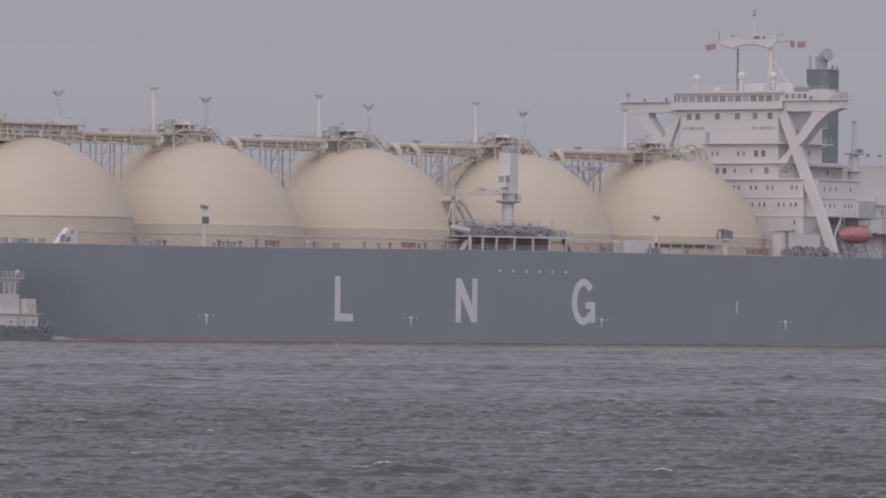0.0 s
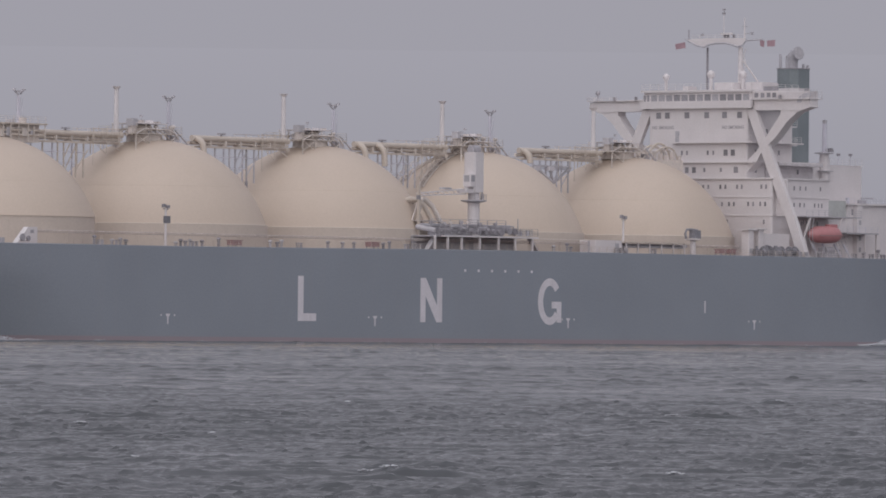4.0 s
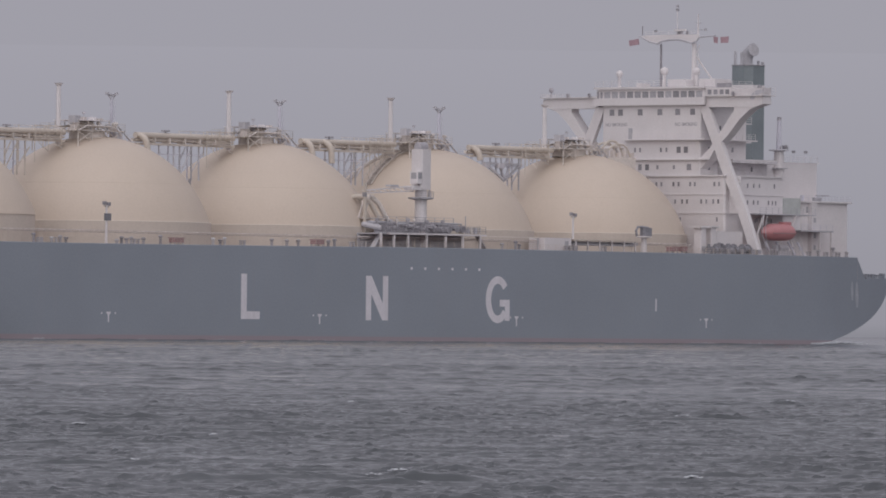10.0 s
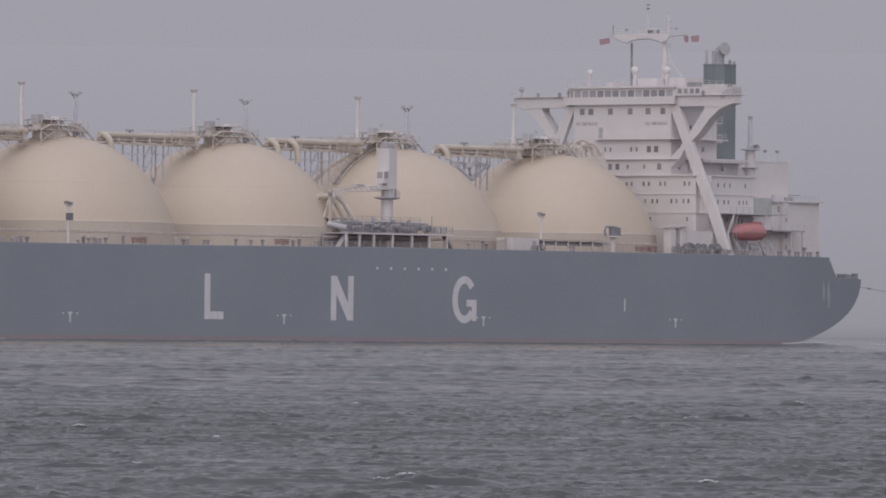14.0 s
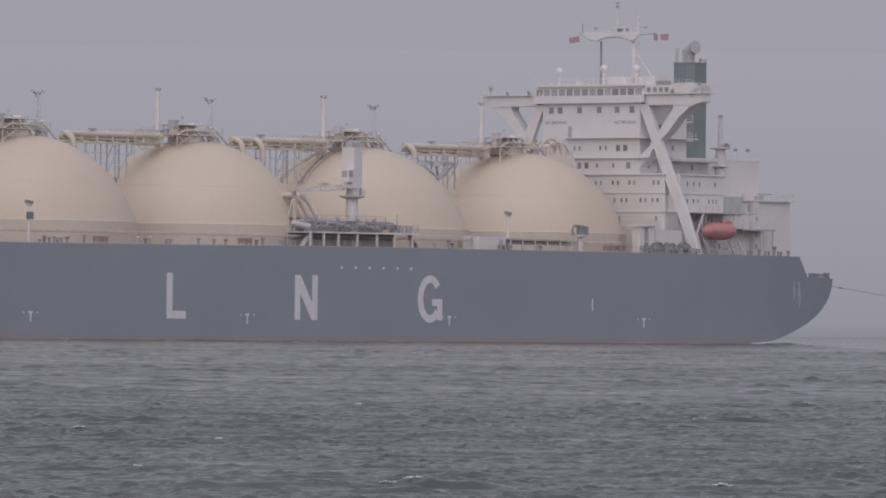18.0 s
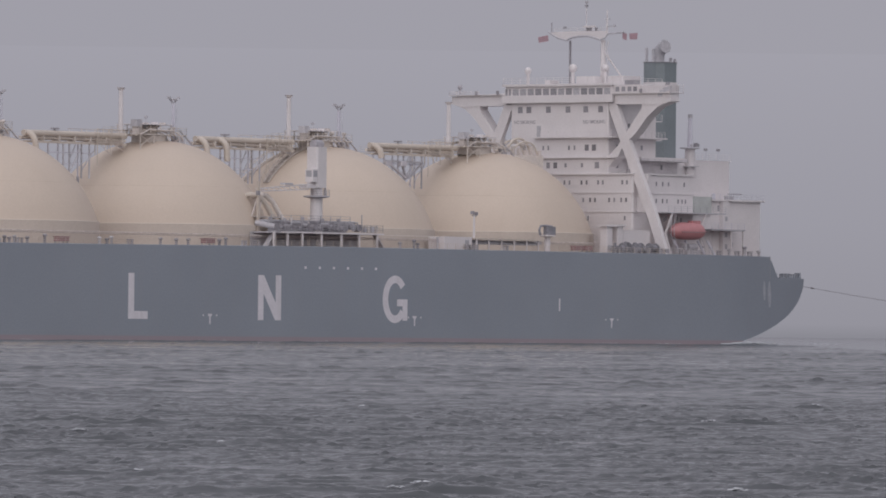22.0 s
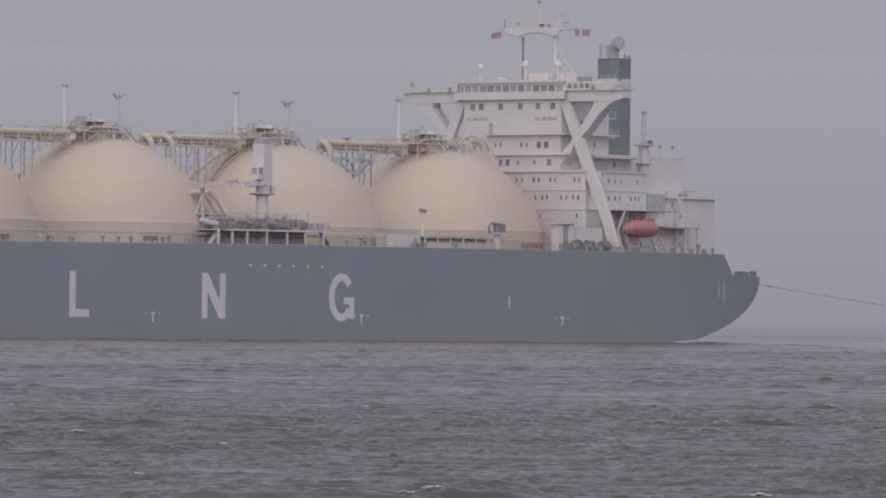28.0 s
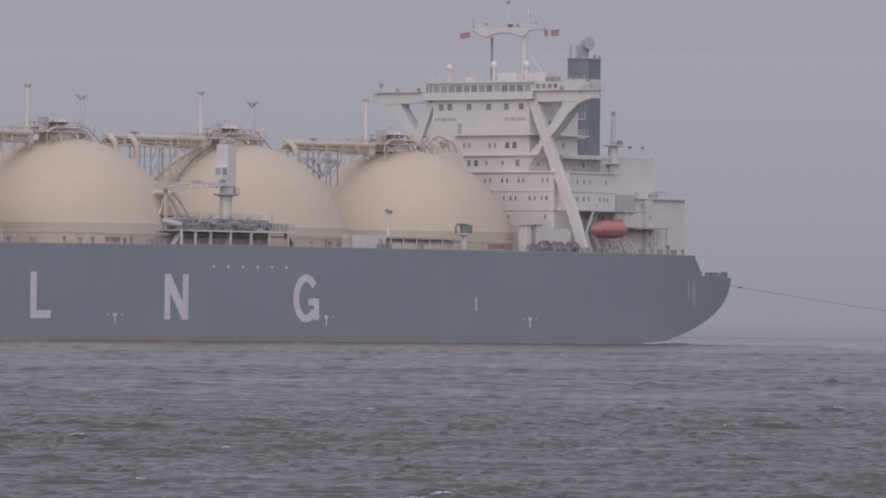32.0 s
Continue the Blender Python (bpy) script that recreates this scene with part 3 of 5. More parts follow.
def trunk_lines():
    """The pipe bridge that runs over the tanks, on trestles."""
    for a, b in ((63, 36.2), (36.2, 16), (-0.6, -24), (-40.4, -64), (-83.0, -105)):
        part("cargo_pipe", tube(geo(), (a, 0.9, 32.08), (b, 0.9, 32.08), 0.48, k=16), CREAM_DULL, ship, "thick cream cargo pipe over the tanks", smooth=True)
        part("vapour_pipe", tube(geo(), (a, 0.2, 31.35), (b, 0.2, 31.35), 0.3, k=12), TAN, ship, smooth=True)
        part("spray_pipe", tube(geo(), (a, 1.0, 31.32), (b, 1.0, 31.32), 0.13, k=8), CREAM_DULL, ship, smooth=True)
        w = part("catwalk", grating(geo(), b, a, -1.2, 1.3, 30.78, 30.9, 0.7, 0.2), CREAM_DULL, ship, "pale tan catwalk under the pipes")
        part("railing", railing(geo(), [(a, -1.15, 30.9), (b, -1.15, 30.9)], 1.1, 0.03, 2.2), TAN, w)
        part("stringer", box(geo(), b, a, 1.05, 1.3, 30.55, 30.78), CREAM_DULL, w)
        n = int((a - b) / 3.6)
        for k in range(n):
            x = b + 1.2 + k * 3.6
            part("pipe_saddle", box(geo(), x - 0.12, x + 0.12, -0.3, 1.4, 30.9, 31.75), TAN, w)
        part("top_rail", tube(geo(), (b + 0.4, 0.5, 32.95), (b + (a - b) * 0.55, 0.5, 32.95), 0.05, k=5), RUST, w)
        for k in range(4):
            x = b + 0.6 + (a - b) * 0.17 * k
            part("rail_post", tube(geo(), (x, 0.5, 32.4), (x, 0.5, 32.95), 0.04, k=5), TAN, w)
        part("flange", box(geo(), a - 8.0, a - 6.3, 0.6, 1.2, 32.75, 32.98, 0.1), DARK, w)
        part("flange_post", box(geo(), a - 7.25, a - 7.05, 0.8, 1.0, 32.4, 32.75), DARK, w)
    for a, b, steel in ((36.5, 14.8, CREAM_DULL), (-4.6, -25.2, HAZED), (-45, -65.3, HAZED), (-85.4, -105.4, HAZED)):
        mid = (a + b) / 2
        t = new("pipe_trestle")
        t.parent = ship
        t["label"] = "steel trestle carrying the pipes between two tanks"
        for k, x in enumerate((mid + 8.9, mid + 5.4, mid + 4.0, mid + 1.2, mid - 0.6)):
            part("leg", beam(geo(), (x, 1.1, 30.6), (x, 1.1, 25.2), 0.2, 0.2), steel, t)
            if k % 2 == 0:
                part("leg", beam(geo(), (x + 0.3, -1.1, 30.6), (x + 0.3, -1.1, 25.2), 0.18, 0.18), PALE, t)
        for c, d in (((mid + 4.0, 26.0), (mid + 1.2, 30.2)), ((mid + 4.0, 28.2), (mid + 2.6, 30.4)), ((mid + 1.2, 26.4), (mid - 1.6, 29.6))):
            part("diagonal", beam(geo(), (c[0], 1.1, c[1]), (d[0], 1.1, d[1]), 0.14, 0.14), steel, t)
        part("crosspiece", box(geo(), mid - 1.0, mid + 9.2, 1.0, 1.15, 29.1, 29.25), PALE, t)
        part("crosspiece", box(geo(), mid + 1.0, mid + 5.6, 1.0, 1.15, 27.4, 27.52), PALE, t)
    v = new("pipe_anchor")
    v.parent = ship
    v["label"] = "dark steel V frame between the last two tanks"
    for c, d in (((-86.4, 29.6), (-91.6, 26.8)), ((-95.6, 29.4), (-91.6, 26.8)), ((-86.4, 29.6), (-95.6, 29.5)), ((-90.2, 29.5), (-91.6, 26.9))):
        part("strut", beam(geo(), (c[0], 1.6, c[1]), (d[0], 1.6, d[1]), 0.3, 0.3), HAZED, v)
    for x in (-86.6, -90.4):
        part("bearing_box", box(geo(), x - 0.9, x + 0.7, 1.3, 2.1, 28.8, 29.6, 0.15), HAZED, v)
    for x, z in ((-41.6, 29.4), (-46.4, 28.6), (-84.2, 30.0), (-1.8, 29.4)):
        g = geo()
        pts = [(x + 0.4, 0.9, 32.05)] + [(x + 0.4 - 0.02 * d / 5, 0.9 + 1.5 * math.sin(radians(d)), 30.6 + 1.45 * math.cos(radians(d))) for d in range(15, 91, 15)] + [(x, 2.5, z)]
        part("bent_pipe", pipe(g, pts, 0.5, 14), CREAM_DULL, ship, "thick cream pipe bending down to a tank", smooth=True)


trunk_lines()


def forward_top():
    """The low house and lamp over the foremost tank."""
    p = part("crown_platform", box(geo(), 36.0, 58.0, -3.5, 3.5, 33.1, 33.35), CREAM_DULL, ship, "tan steel platform with valves and pipes on a tank crown")
    # Backing block added to hide the shade below this platform.
    part("coaming", box(geo(), 37.0, 56.0, -2.6, 2.6, 30.4, 33.1), TAN, p)
    part("railing", railing(geo(), [(36.2, 3.3, 33.35), (58, 3.3, 33.35)], 1.0, 0.04), TAN, p)
    for i, x in enumerate((56.5, 54.2, 52.6, 41.8, 39.2)):
        part("equipment_box", box(geo(), x - 0.5, x + 0.4, 0.5, 1.6, 33.35, 33.9 + 0.35 * (i % 3), 0.08), HAZED if i % 2 else RUST, p)
    rs = random.Random(8)
    for i in range(11):
        x = 36.6 + 1.9 * i + rs.uniform(-0.4, 0.4)
        part("leg", tube(geo(), (x, 3.3, 30.6), (x, 3.3, 33.1), 0.09, k=5), TAN, p)
        if i % 3:
            part("valve", box(geo(), x, x + rs.uniform(0.5, 1.2), 2.6, 3.2, 31.2 + rs.uniform(0, 0.5), 32.4 + rs.uniform(-0.2, 0.3), 0.1), (RUST, HAZED, TAN)[i % 3], p)
    for z in (31.5, 32.2):
        part("header_pipe", tube(geo(), (36.4, 3.0, z), (57.5, 3.0, z), 0.16, k=8), CREAM_DULL, p)
    part("lamp_pin", tube(geo(), (55.2, 1.0, 33.35), (55.2, 1.0, 35.0), 0.05, k=5), HAZED, p)
    part("whip_arm", beam(geo(), (57.4, 1.0, 34.9), (55.2, 1.0, 34.0), 0.2, 0.1), CREAM_DULL, p)
    light_pole(39.4, 0.5, 31.0, 38.7)


forward_top()

for k, (dy, r, top) in enumerate(((0.6, 0.16, 1.3), (0.0, 0.13, 0.9), (-0.9, 0.2, 1.9), (-1.6, 0.13, 1.2), (-2.3, 0.18, 1.6))):
    arc = [(-119.0, dy, 32.0)] + [(-123.4 + 2.6 * math.cos(radians(a)), dy, 32.3 + top * math.sin(radians(a))) for a in range(20, 171, 25)] + [(-126.9, dy, 31.0)]
    part("crossover_pipe", pipe(geo(), arc, r, 10), TAN if k % 2 else CREAM_DULL, ship, "tan crossover pipe arching down abaft the last tank", smooth=True)
stand = part("crossover_stand", box(geo(), -127.6, -119.6, -2.6, 1.2, 29.0, 31.4, 0.2), TAN, ship, "tan stand under the crossover pipes")
for x in (-119.9, -121.6, -123.4, -125.0, -126.8):
    part("valve", box(geo(), x - 0.3, x + 0.3, 0.4, 1.1, 31.4, 32.2 + 0.3 * (int(-x) % 3), 0.08), RUST, stand)

# ---- accommodation and bridge ----
def pane_mesh(w, h, axis_y=True):
    """A window: a raised frame with the glass set back in it."""
    g = geo()
    d, b = 0.06, 0.07
    if axis_y:
        box(g, 0, d, -w / 2 - b, w / 2 + b, -h / 2 - b, -h / 2)
        box(g, 0, d, -w / 2 - b, w / 2 + b, h / 2, h / 2 + b)
        box(g, 0, d, -w / 2 - b, -w / 2, -h / 2, h / 2)
        box(g, 0, d, w / 2, w / 2 + b, -h / 2, h / 2)
        nf = len(g[1])
        box(g, 0.0, 0.025, -w / 2, w / 2, -h / 2, h / 2)
    else:
        box(g, -w / 2 - b, w / 2 + b, 0, d, -h / 2 - b, -h / 2)
        box(g, -w / 2 - b, w / 2 + b, 0, d, h / 2, h / 2 + b)
        box(g, -w / 2 - b, -w / 2, 0, d, -h / 2, h / 2)
        box(g, w / 2, w / 2 + b, 0, d, -h / 2, h / 2)
        nf = len(g[1])
        box(g, -w / 2, w / 2, 0, 0.025, -h / 2, h / 2)
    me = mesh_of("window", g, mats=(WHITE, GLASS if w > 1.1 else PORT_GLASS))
    for i, poly in enumerate(me.polygons):
        poly.material_index = 1 if i >= nf else 0
    return me


PANE = {}


def window(parent, x, y, z, w, h, front=True):
    key = (w, h, front)
    if key not in PANE:
        PANE[key] = pane_mesh(w, h, front)
    return part("window", PANE[key], None, parent, at=pose(x, y, z))


lower = part("lower_house", box(geo(), -149.5, F, -16.0, 16.0, DECK - 0.1, 28.35, 0.25), WHITE, ship, "white lower deckhouse with rows of small windows")
upper = part("upper_house", box(geo(), -146.0, F, -10.6, 10.6, 28.35, 40.6, 0.2), WHITE, ship, "white upper deckhouse below the bridge")
part("deck_edge", box(geo(), -150.0, F + 0.35, -16.3, 16.3, 28.3, 28.55), WHITE, lower)
part("deck_edge", box(geo(), -147.0, F + 0.9, -5.2, 12.2, 34.5, 34.72), WHITE, upper)
part("railing", railing(geo(), [(F + 0.85, -5.1, 34.72), (F + 0.85, 12.1, 34.72), (-146.5, 12.1, 34.72)], 1.0, 0.035), WHITE, upper)
part("deck_edge", box(geo(), -147.5, F + 0.5, -12.2, 12.2, 31.1, 31.3), WHITE, upper)
part("deck_edge", box(geo(), -150.0, F + 0.12, -16.15, 16.15, 22.0, 22.15), WHITE, lower)
part("deck_edge", box(geo(), -150.0, F + 0.12, -16.15, 16.15, 25.2, 25.32), WHITE, lower)

for y0, y1, z in ((-9.1, -7.95, 39.3), (-7.2, -6.1, 39.3), (-2.9, -1.85, 39.3), (1.35, 2.45, 39.3), (5.2, 6.3, 39.3), (8.4, 9.55, 39.3)):
    window(upper, F, (y0 + y1) / 2, z, 1.05, 1.05)
for y, w, h in ((-7.7, 0.9, 1.0), (-3.4, 0.42, 0.75), (-2.3, 0.42, 0.75), (2.2, 0.42, 0.75), (3.4, 0.42, 0.75), (6.05, 0.9, 1.05), (7.6, 0.9, 1.05)):
    window(upper, F, y, 32.85, w, h)
for y, w, h in ((-6.2, 0.85, 1.0), (-2.3, 0.8, 1.0), (-0.75, 0.85, 1.0), (1.5, 0.5, 0.7), (5.05, 0.5, 0.7), (8.3, 0.95, 1.05)):
    window(upper, F, y, 29.9, w, h)
for y in (-12.6, -11.5, -8.2, -7.1, -3.2, -2.1, 1.3, 2.4, 5.0, 6.1, 8.6, 9.6, 13.8, 14.8):
    window(lower, F, y, 27.0, 0.45, 0.72)
for y in (-13, -12, -8, -7, -3, -2, 1.5, 2.6, 5.4, 6.9, 7.95, 11.0, 12.1, 13.6, 14.65):
    window(lower, F, y, 24.05, 0.42, 0.72)
for y in (-12, -6, 0.5, 6.5, 14.4):
    window(lower, F, y, 21.0, 0.42, 0.72)
for x in (-139.3, -141.0, -142.6, -146.8):
    window(lower, x, 16.0, 26.85, 0.42, 0.72, False)
for x in (-139.3, -141.0, -142.2, -145.2, -146.3, -147.2):
    window(lower, x, 16.0, 24.0, 0.42, 0.72, False)
for x in (-138.0, -141.5, -143.0, -146.0):
    window(lower, x, 16.0, 20.9, 0.42, 0.72, False)
for x in (-135.5, -138.5, -142.0):
    window(upper, x, 10.6, 29.9, 0.6, 0.9, False)
    window(upper, x, 10.6, 33.0, 0.6, 0.8, False)
    window(upper, x, 10.6, 36.6, 0.6, 0.8, False)


def words(text, y0, y1, z, height, parent):
    """Painted words on the front wall, in the built-in letters."""
    cu = bpy.data.curves.new("words", "FONT")
    cu.body, cu.size, cu.extrude, cu.offset = text, 1.0, 0.01, 0.015
    tmp = bpy.data.objects.new("words", cu)
    me = bpy.data.meshes.new_from_object(tmp)
    bpy.data.objects.remove(tmp)
    xs = [v.co.x for v in me.vertices]
    ys = [v.co.y for v in me.vertices]
    sx, sy = (y1 - y0) / (max(xs) - min(xs)), height / (max(ys) - min(ys))
    for v in me.vertices:
        v.co = (v.co.z, y0 + (v.co.x - min(xs)) * sx, z + (v.co.y - min(ys)) * sy)
    me.materials.append(DARK)
    return part("painted_words", me, DARK, parent, "grey painted words reading no smoking", at=pose(F + 0.015, 0, 0))


part("wall_ladder", box(geo(), F - 0.02, F + 0.06, -4.85, -4.0, 34.72, 36.6), GREY, upper)
words("NO SMOKING", -9.9, -5.2, 36.95, 0.6, upper)
words("NO SMOKING", 5.2, 9.95, 36.9, 0.6, upper)

# the bridge and its wings
bridge = part("bridge_house", box(geo(), -145.0, F + 0.3, -11.8, 11.7, 40.6, 43.3, 0.3), WHITE, ship, "white wheelhouse with a long band of windows")
part("bulwark", box(geo(), F + 0.3, F + 0.75, -12.1, 11.9, 40.45, 41.75), WHITE, bridge)
part("roof_edge", box(geo(), -146.0, F + 0.7, -12.0, 12.0, 43.25, 43.65), WHITE, bridge)
part("railing", railing(geo(), [(F + 0.5, -11.9, 43.65), (F + 0.5, 11.9, 43.65), (-145.8, 11.9, 43.65)], 1.05, 0.04), WHITE, bridge)
for i in range(14):
    y = -11.0 + 1.66 * i
    if y > -8.0 or i % 2:
        window(bridge, F + 0.3, y, 42.3, 1.36, 1.1)
    else:
        window(bridge, F + 0.3, y - 0.35, 42.3, 0.5, 1.1)
        window(bridge, F + 0.3, y + 0.4, 42.3, 0.5, 1.1)
for x in (-134.2, -136.0, -138.0, -140.0):
    window(bridge, x, 11.7, 42.3, 1.2, 1.0, False)


def bridge_wing(s):
    """A wing with its deep box beam, the X of struts below it and the leg down to the deck."""
    top = 43.0 if s > 0 else 42.2
    side = [(11.6, top), (23.8, top + 0.2 if s > 0 else 41.7), (23.8, 41.4), (23.9, 40.5), (21.6, 39.9), (17.6, 40.05), (12.6, 40.05), (11.6, 40.4)]
    w = part("bridge_wing", prism_x(geo(), [(s * y, z) for y, z in side], F - 2.4, F - 0.1), WHITE, ship, "white bridge wing carried on crossed struts")
    part("wing_floor", box(geo(), F - 3.4, F + 0.4, min(s * 11.6, s * 24.0), max(s * 11.6, s * 24.0), 41.85, 42.0), WHITE, w)
    rail = [(F + 0.35, s * 17.5, 42.0), (F + 0.35, s * 24.0, 42.0), (F - 3.3, s * 24.0, 42.0)]
    part("railing", railing(geo(), rail, 1.3 if s > 0 else 0.6, 0.035), WHITE, w)
    for y in ((17.9,) if s > 0 else (13.2, 17.9)):
        part("wing_lamp", box(geo(), F + 0.3, F + 0.7, s * y - 0.22, s * y + 0.22, 42.0, 42.6, 0.06), DARK, w)
    # long leg from the deckhouse corner out to the deck edge
    leg = [(10.2, 40.3), (12.2, 40.3), (13.5, 37.4), (17.25, 29.2), (20.5, 22.4), (21.7, 19.4), (23.3, DECK - 0.05), (21.6, DECK - 0.05), (19.9, 19.4), (18.6, 22.4), (15.2, 29.2), (11.5, 37.4)]
    part("leg", prism_x(geo(), [(s * y, z) for y, z in leg], F - 1.0, F - 0.15), WHITE, w)
    arm = [(10.5, 31.4), (12.6, 33.2), (15.2, 36.4), (17.6, 39.4), (17.6, 40.2), (23.4, 40.4), (21.0, 39.6), (18.9, 38.0), (16.5, 35.4), (13.6, 33.0), (12.6, 31.4), (10.6, 29.6)]
    part("arm", prism_x(geo(), [(s * y, z) for y, z in arm], F - 2.3, F - 0.2), WHITE, w)
    part("web", box(geo(), F - 1.5, F - 1.2, min(s * 15.9, s * 18.4), max(s * 15.9, s * 18.4), 22.0, 28.3), WHITE, w)
    if s > 0:
        part("wing_house", box(geo(), F - 4.0, F + 0.2, min(s * 11.7, s * 17.4), max(s * 11.7, s * 17.4), 41.9, 43.35, 0.15), WHITE, w)
        for y in (12.7, 14.0, 15.3, 16.5):
            window(w, F + 0.2, s * y, 42.6, 0.85, 0.8)
    arch = [(s * (24.0 - 2.9 * math.cos(radians(a))), 41.3 + 1.75 * math.sin(radians(a))) for a in range(0, 91, 15)]
    arch += [(s * (24.0 - 2.0 * math.cos(radians(a))), 41.3 + 1.0 * math.sin(radians(a))) for a in range(90, -1, -15)]
    if s > 0:
        part("curved_pane", prism_x(geo(), arch, F - 0.12, F - 0.06), GREY, w, "grey curved wing-end panel")
    part("searchlight", lathe(geo(), [(0.12, 41.9), (0.12, 42.9), (0.34, 43.0), (0.42, 43.3), (0.34, 43.65), (0.08, 43.75)], F - 0.8, s * 22.6, 14), DARK, w, "dark round searchlight")


bridge_wing(1)
bridge_wing(-1)


def bridge_top():
    def globe(x, y, z, r):
        part("satellite_dome", lathe(geo(), [(0.3, 43.6), (0.3, z - r), (r * 0.8, z - r * 0.6), (r, z), (r * 0.9, z + r * 0.45), (r * 0.55, z + r * 0.85), (0.05, z + r)], x, y, 16), WHITE, ship, "white satellite dome on a pedestal", smooth=True)
    globe(-134.8, -8.4, 46.0, 0.62)
    globe(-136.3, 0.2, 46.4, 0.72)
    globe(-138.5, 5.4, 46.4, 0.7)
    part("chart_house", box(geo(), -141.5, -136.0, 1.0, 5.0, 43.6, 45.0, 0.2), WHITE, ship, "white house on the wheelhouse roof")
    part("chart_house", box(geo(), -138.4, -135.8, -5.6, -4.4, 43.6, 44.4, 0.1), WHITE, ship, "white house on the wheelhouse roof")
    part("chart_house", box(geo(), -141.0, -136.0, 7.8, 11.2, 43.6, 45.0, 0.2), WHITE, ship, "white house on the wheelhouse roof")
    part("louvre_panel", box(geo(), F - 1.4, F - 1.2, 13.1, 16.2, 43.35, 44.15), DARK, ship, "grey louvred panel by the wheelhouse")
    m = new("radar_mast")
    m.parent = ship
    m["label"] = "white portal radar mast with a curved yard"
    x = -139.4
    part("leg", tube(geo(), (x, -3.0, 43.5), (x, -3.0, 51.2), 0.22, 0.18, 8), DARK, m)
    part("leg", tube(geo(), (x, 4.2, 43.5), (x, 4.2, 51.2), 0.5, 0.4, 8), WHITE, m)
    part("leg", tube(geo(), (x - 2.5, 7.6, 43.5), (x, 4.4, 49.2), 0.16, k=6), WHITE, m)
    part("crosstree", pipe(geo(), [(x + 0.9, -3.1, 51.2), (x + 0.9, -2.2, 51.6), (x + 0.9, -0.6, 51.85), (x + 0.9, 1.6, 51.85), (x + 0.9, 2.8, 51.6), (x + 0.9, 4.2, 51.2)], 0.17), GREY, m)
    part("yard", pipe(geo(), [(x + 0.9, -7.1, 52.7), (x + 0.9, -6.2, 52.2), (x + 0.9, -4.8, 51.55), (x + 0.9, -3.1, 51.2)], 0.13), GREY, m)
    part("yard", pipe(geo(), [(x + 0.9, 4.2, 51.2), (x + 0.9, 5.3, 51.5), (x + 0.9, 5.9, 52.2), (x + 0.9, 9.5, 52.4)], 0.13), GREY, m)
    part("platform", box(geo(), x - 0.8, x + 0.8, -6.2, 5.8, 52.28, 52.38), WHITE, m)
    part("railing", railing(geo(), [(x + 0.8, -5.8, 52.38), (x + 0.8, 5.8, 52.38)], 0.95, 0.035, 1.6), WHITE, m)
    part("spray_screen", prism_x(geo(), [(-6.9, 52.6), (-6.2, 52.2), (-4.8, 51.55), (-3.1, 51.2), (-2.2, 51.6), (-0.6, 51.85), (1.6, 51.85), (2.8, 51.6), (4.2, 51.2), (5.3, 51.5), (5.8, 52.2), (5.8, 52.7), (2.0, 52.75), (-3.0, 52.75)], x + 0.8, x + 0.88), WHITE, m, "white platform front")
    part("lamp_yard", tube(geo(), (x, 4.4, 54.7), (x, 5.7, 54.7), 0.07, k=6), GREY, m)
    part("aerial", tube(geo(), (x, -7.1, 52.6), (x, -7.1, 54.3), 0.09, k=6), DARK, m)
    part("lamp_post", tube(geo(), (x, 5.0, 52.4), (x, 5.0, 56.2), 0.2, 0.1, k=6), WHITE, m)
    part("lamp_arm", tube(geo(), (x, 5.0, 53.5), (x, 6.5, 53.5), 0.06, k=6), GREY, m)
    part("mast_lamp", box(geo(), x - 0.2, x + 0.2, 6.4, 6.8, 53.3, 53.7, 0.05), GREY, m)
    for y in (-4.0, -3.6):
        part("mast_lamp", box(geo(), x + 0.3, x + 0.6, y - 0.12, y + 0.12, 53.2, 53.6, 0.04), GREY, m)
    for q in range(5):
        part("lattice", tube(geo(), (x - 0.3, 4.6 + 0.55 * (q % 2), 44.5 + 1.3 * q), (x - 0.3, 4.6 + 0.55 * ((q + 1) % 2), 45.8 + 1.3 * q), 0.07, k=5), WHITE, m)
    part("aerial", tube(geo(), (x, 0.5, 52.4), (x, 0.5, 57.6), 0.1, 0.06, k=6), WHITE, m)
    part("masthead_lamp", box(geo(), x - 0.2, x + 0.2, 0.28, 0.72, 57.5, 57.85, 0.05), DARK, m)
    part("masthead_lamp", box(geo(), x - 0.2, x + 0.2, 0.25, 0.75, 56.85, 57.2, 0.05), DARK, m)
    part("radar_scanner", box(geo(), x + 0.3, x + 0.7, 0.2, 2.8, 53.3, 53.65, 0.1), WHITE, m)
    for y in (1.0, 1.6, 2.9):
        part("mast_lamp", box(geo(), x + 0.1, x + 0.5, y - 0.18, y + 0.18, 52.7, 53.3, 0.05), DARK, m)
    loose("signal_flag", prism_x(geo(), [(-10.1, 51.9), (-7.9, 52.2), (-7.8, 51.2), (-9.9, 50.95)], x - 0.02, x + 0.02), FLAG, "red signal flag paled for haze, flying from the mast yard", "flag", "signal flags on the mast")
    loose("signal_flag", prism_x(geo(), [(8.3, 52.3), (9.3, 52.2), (9.2, 51.1), (8.4, 51.3)], x - 0.02, x + 0.02), FLAG, "red signal flag paled for haze, flying from the mast yard", "flag", "signal flags on the mast")
    loose("signal_flag", prism_x(geo(), [(9.8, 52.2), (11.6, 52.3), (11.5, 51.2), (9.9, 51.2)], x - 0.02, x + 0.02), FLAG, "red signal flag paled for haze, flying from the mast yard", "flag", "signal flags on the mast")


bridge_top()


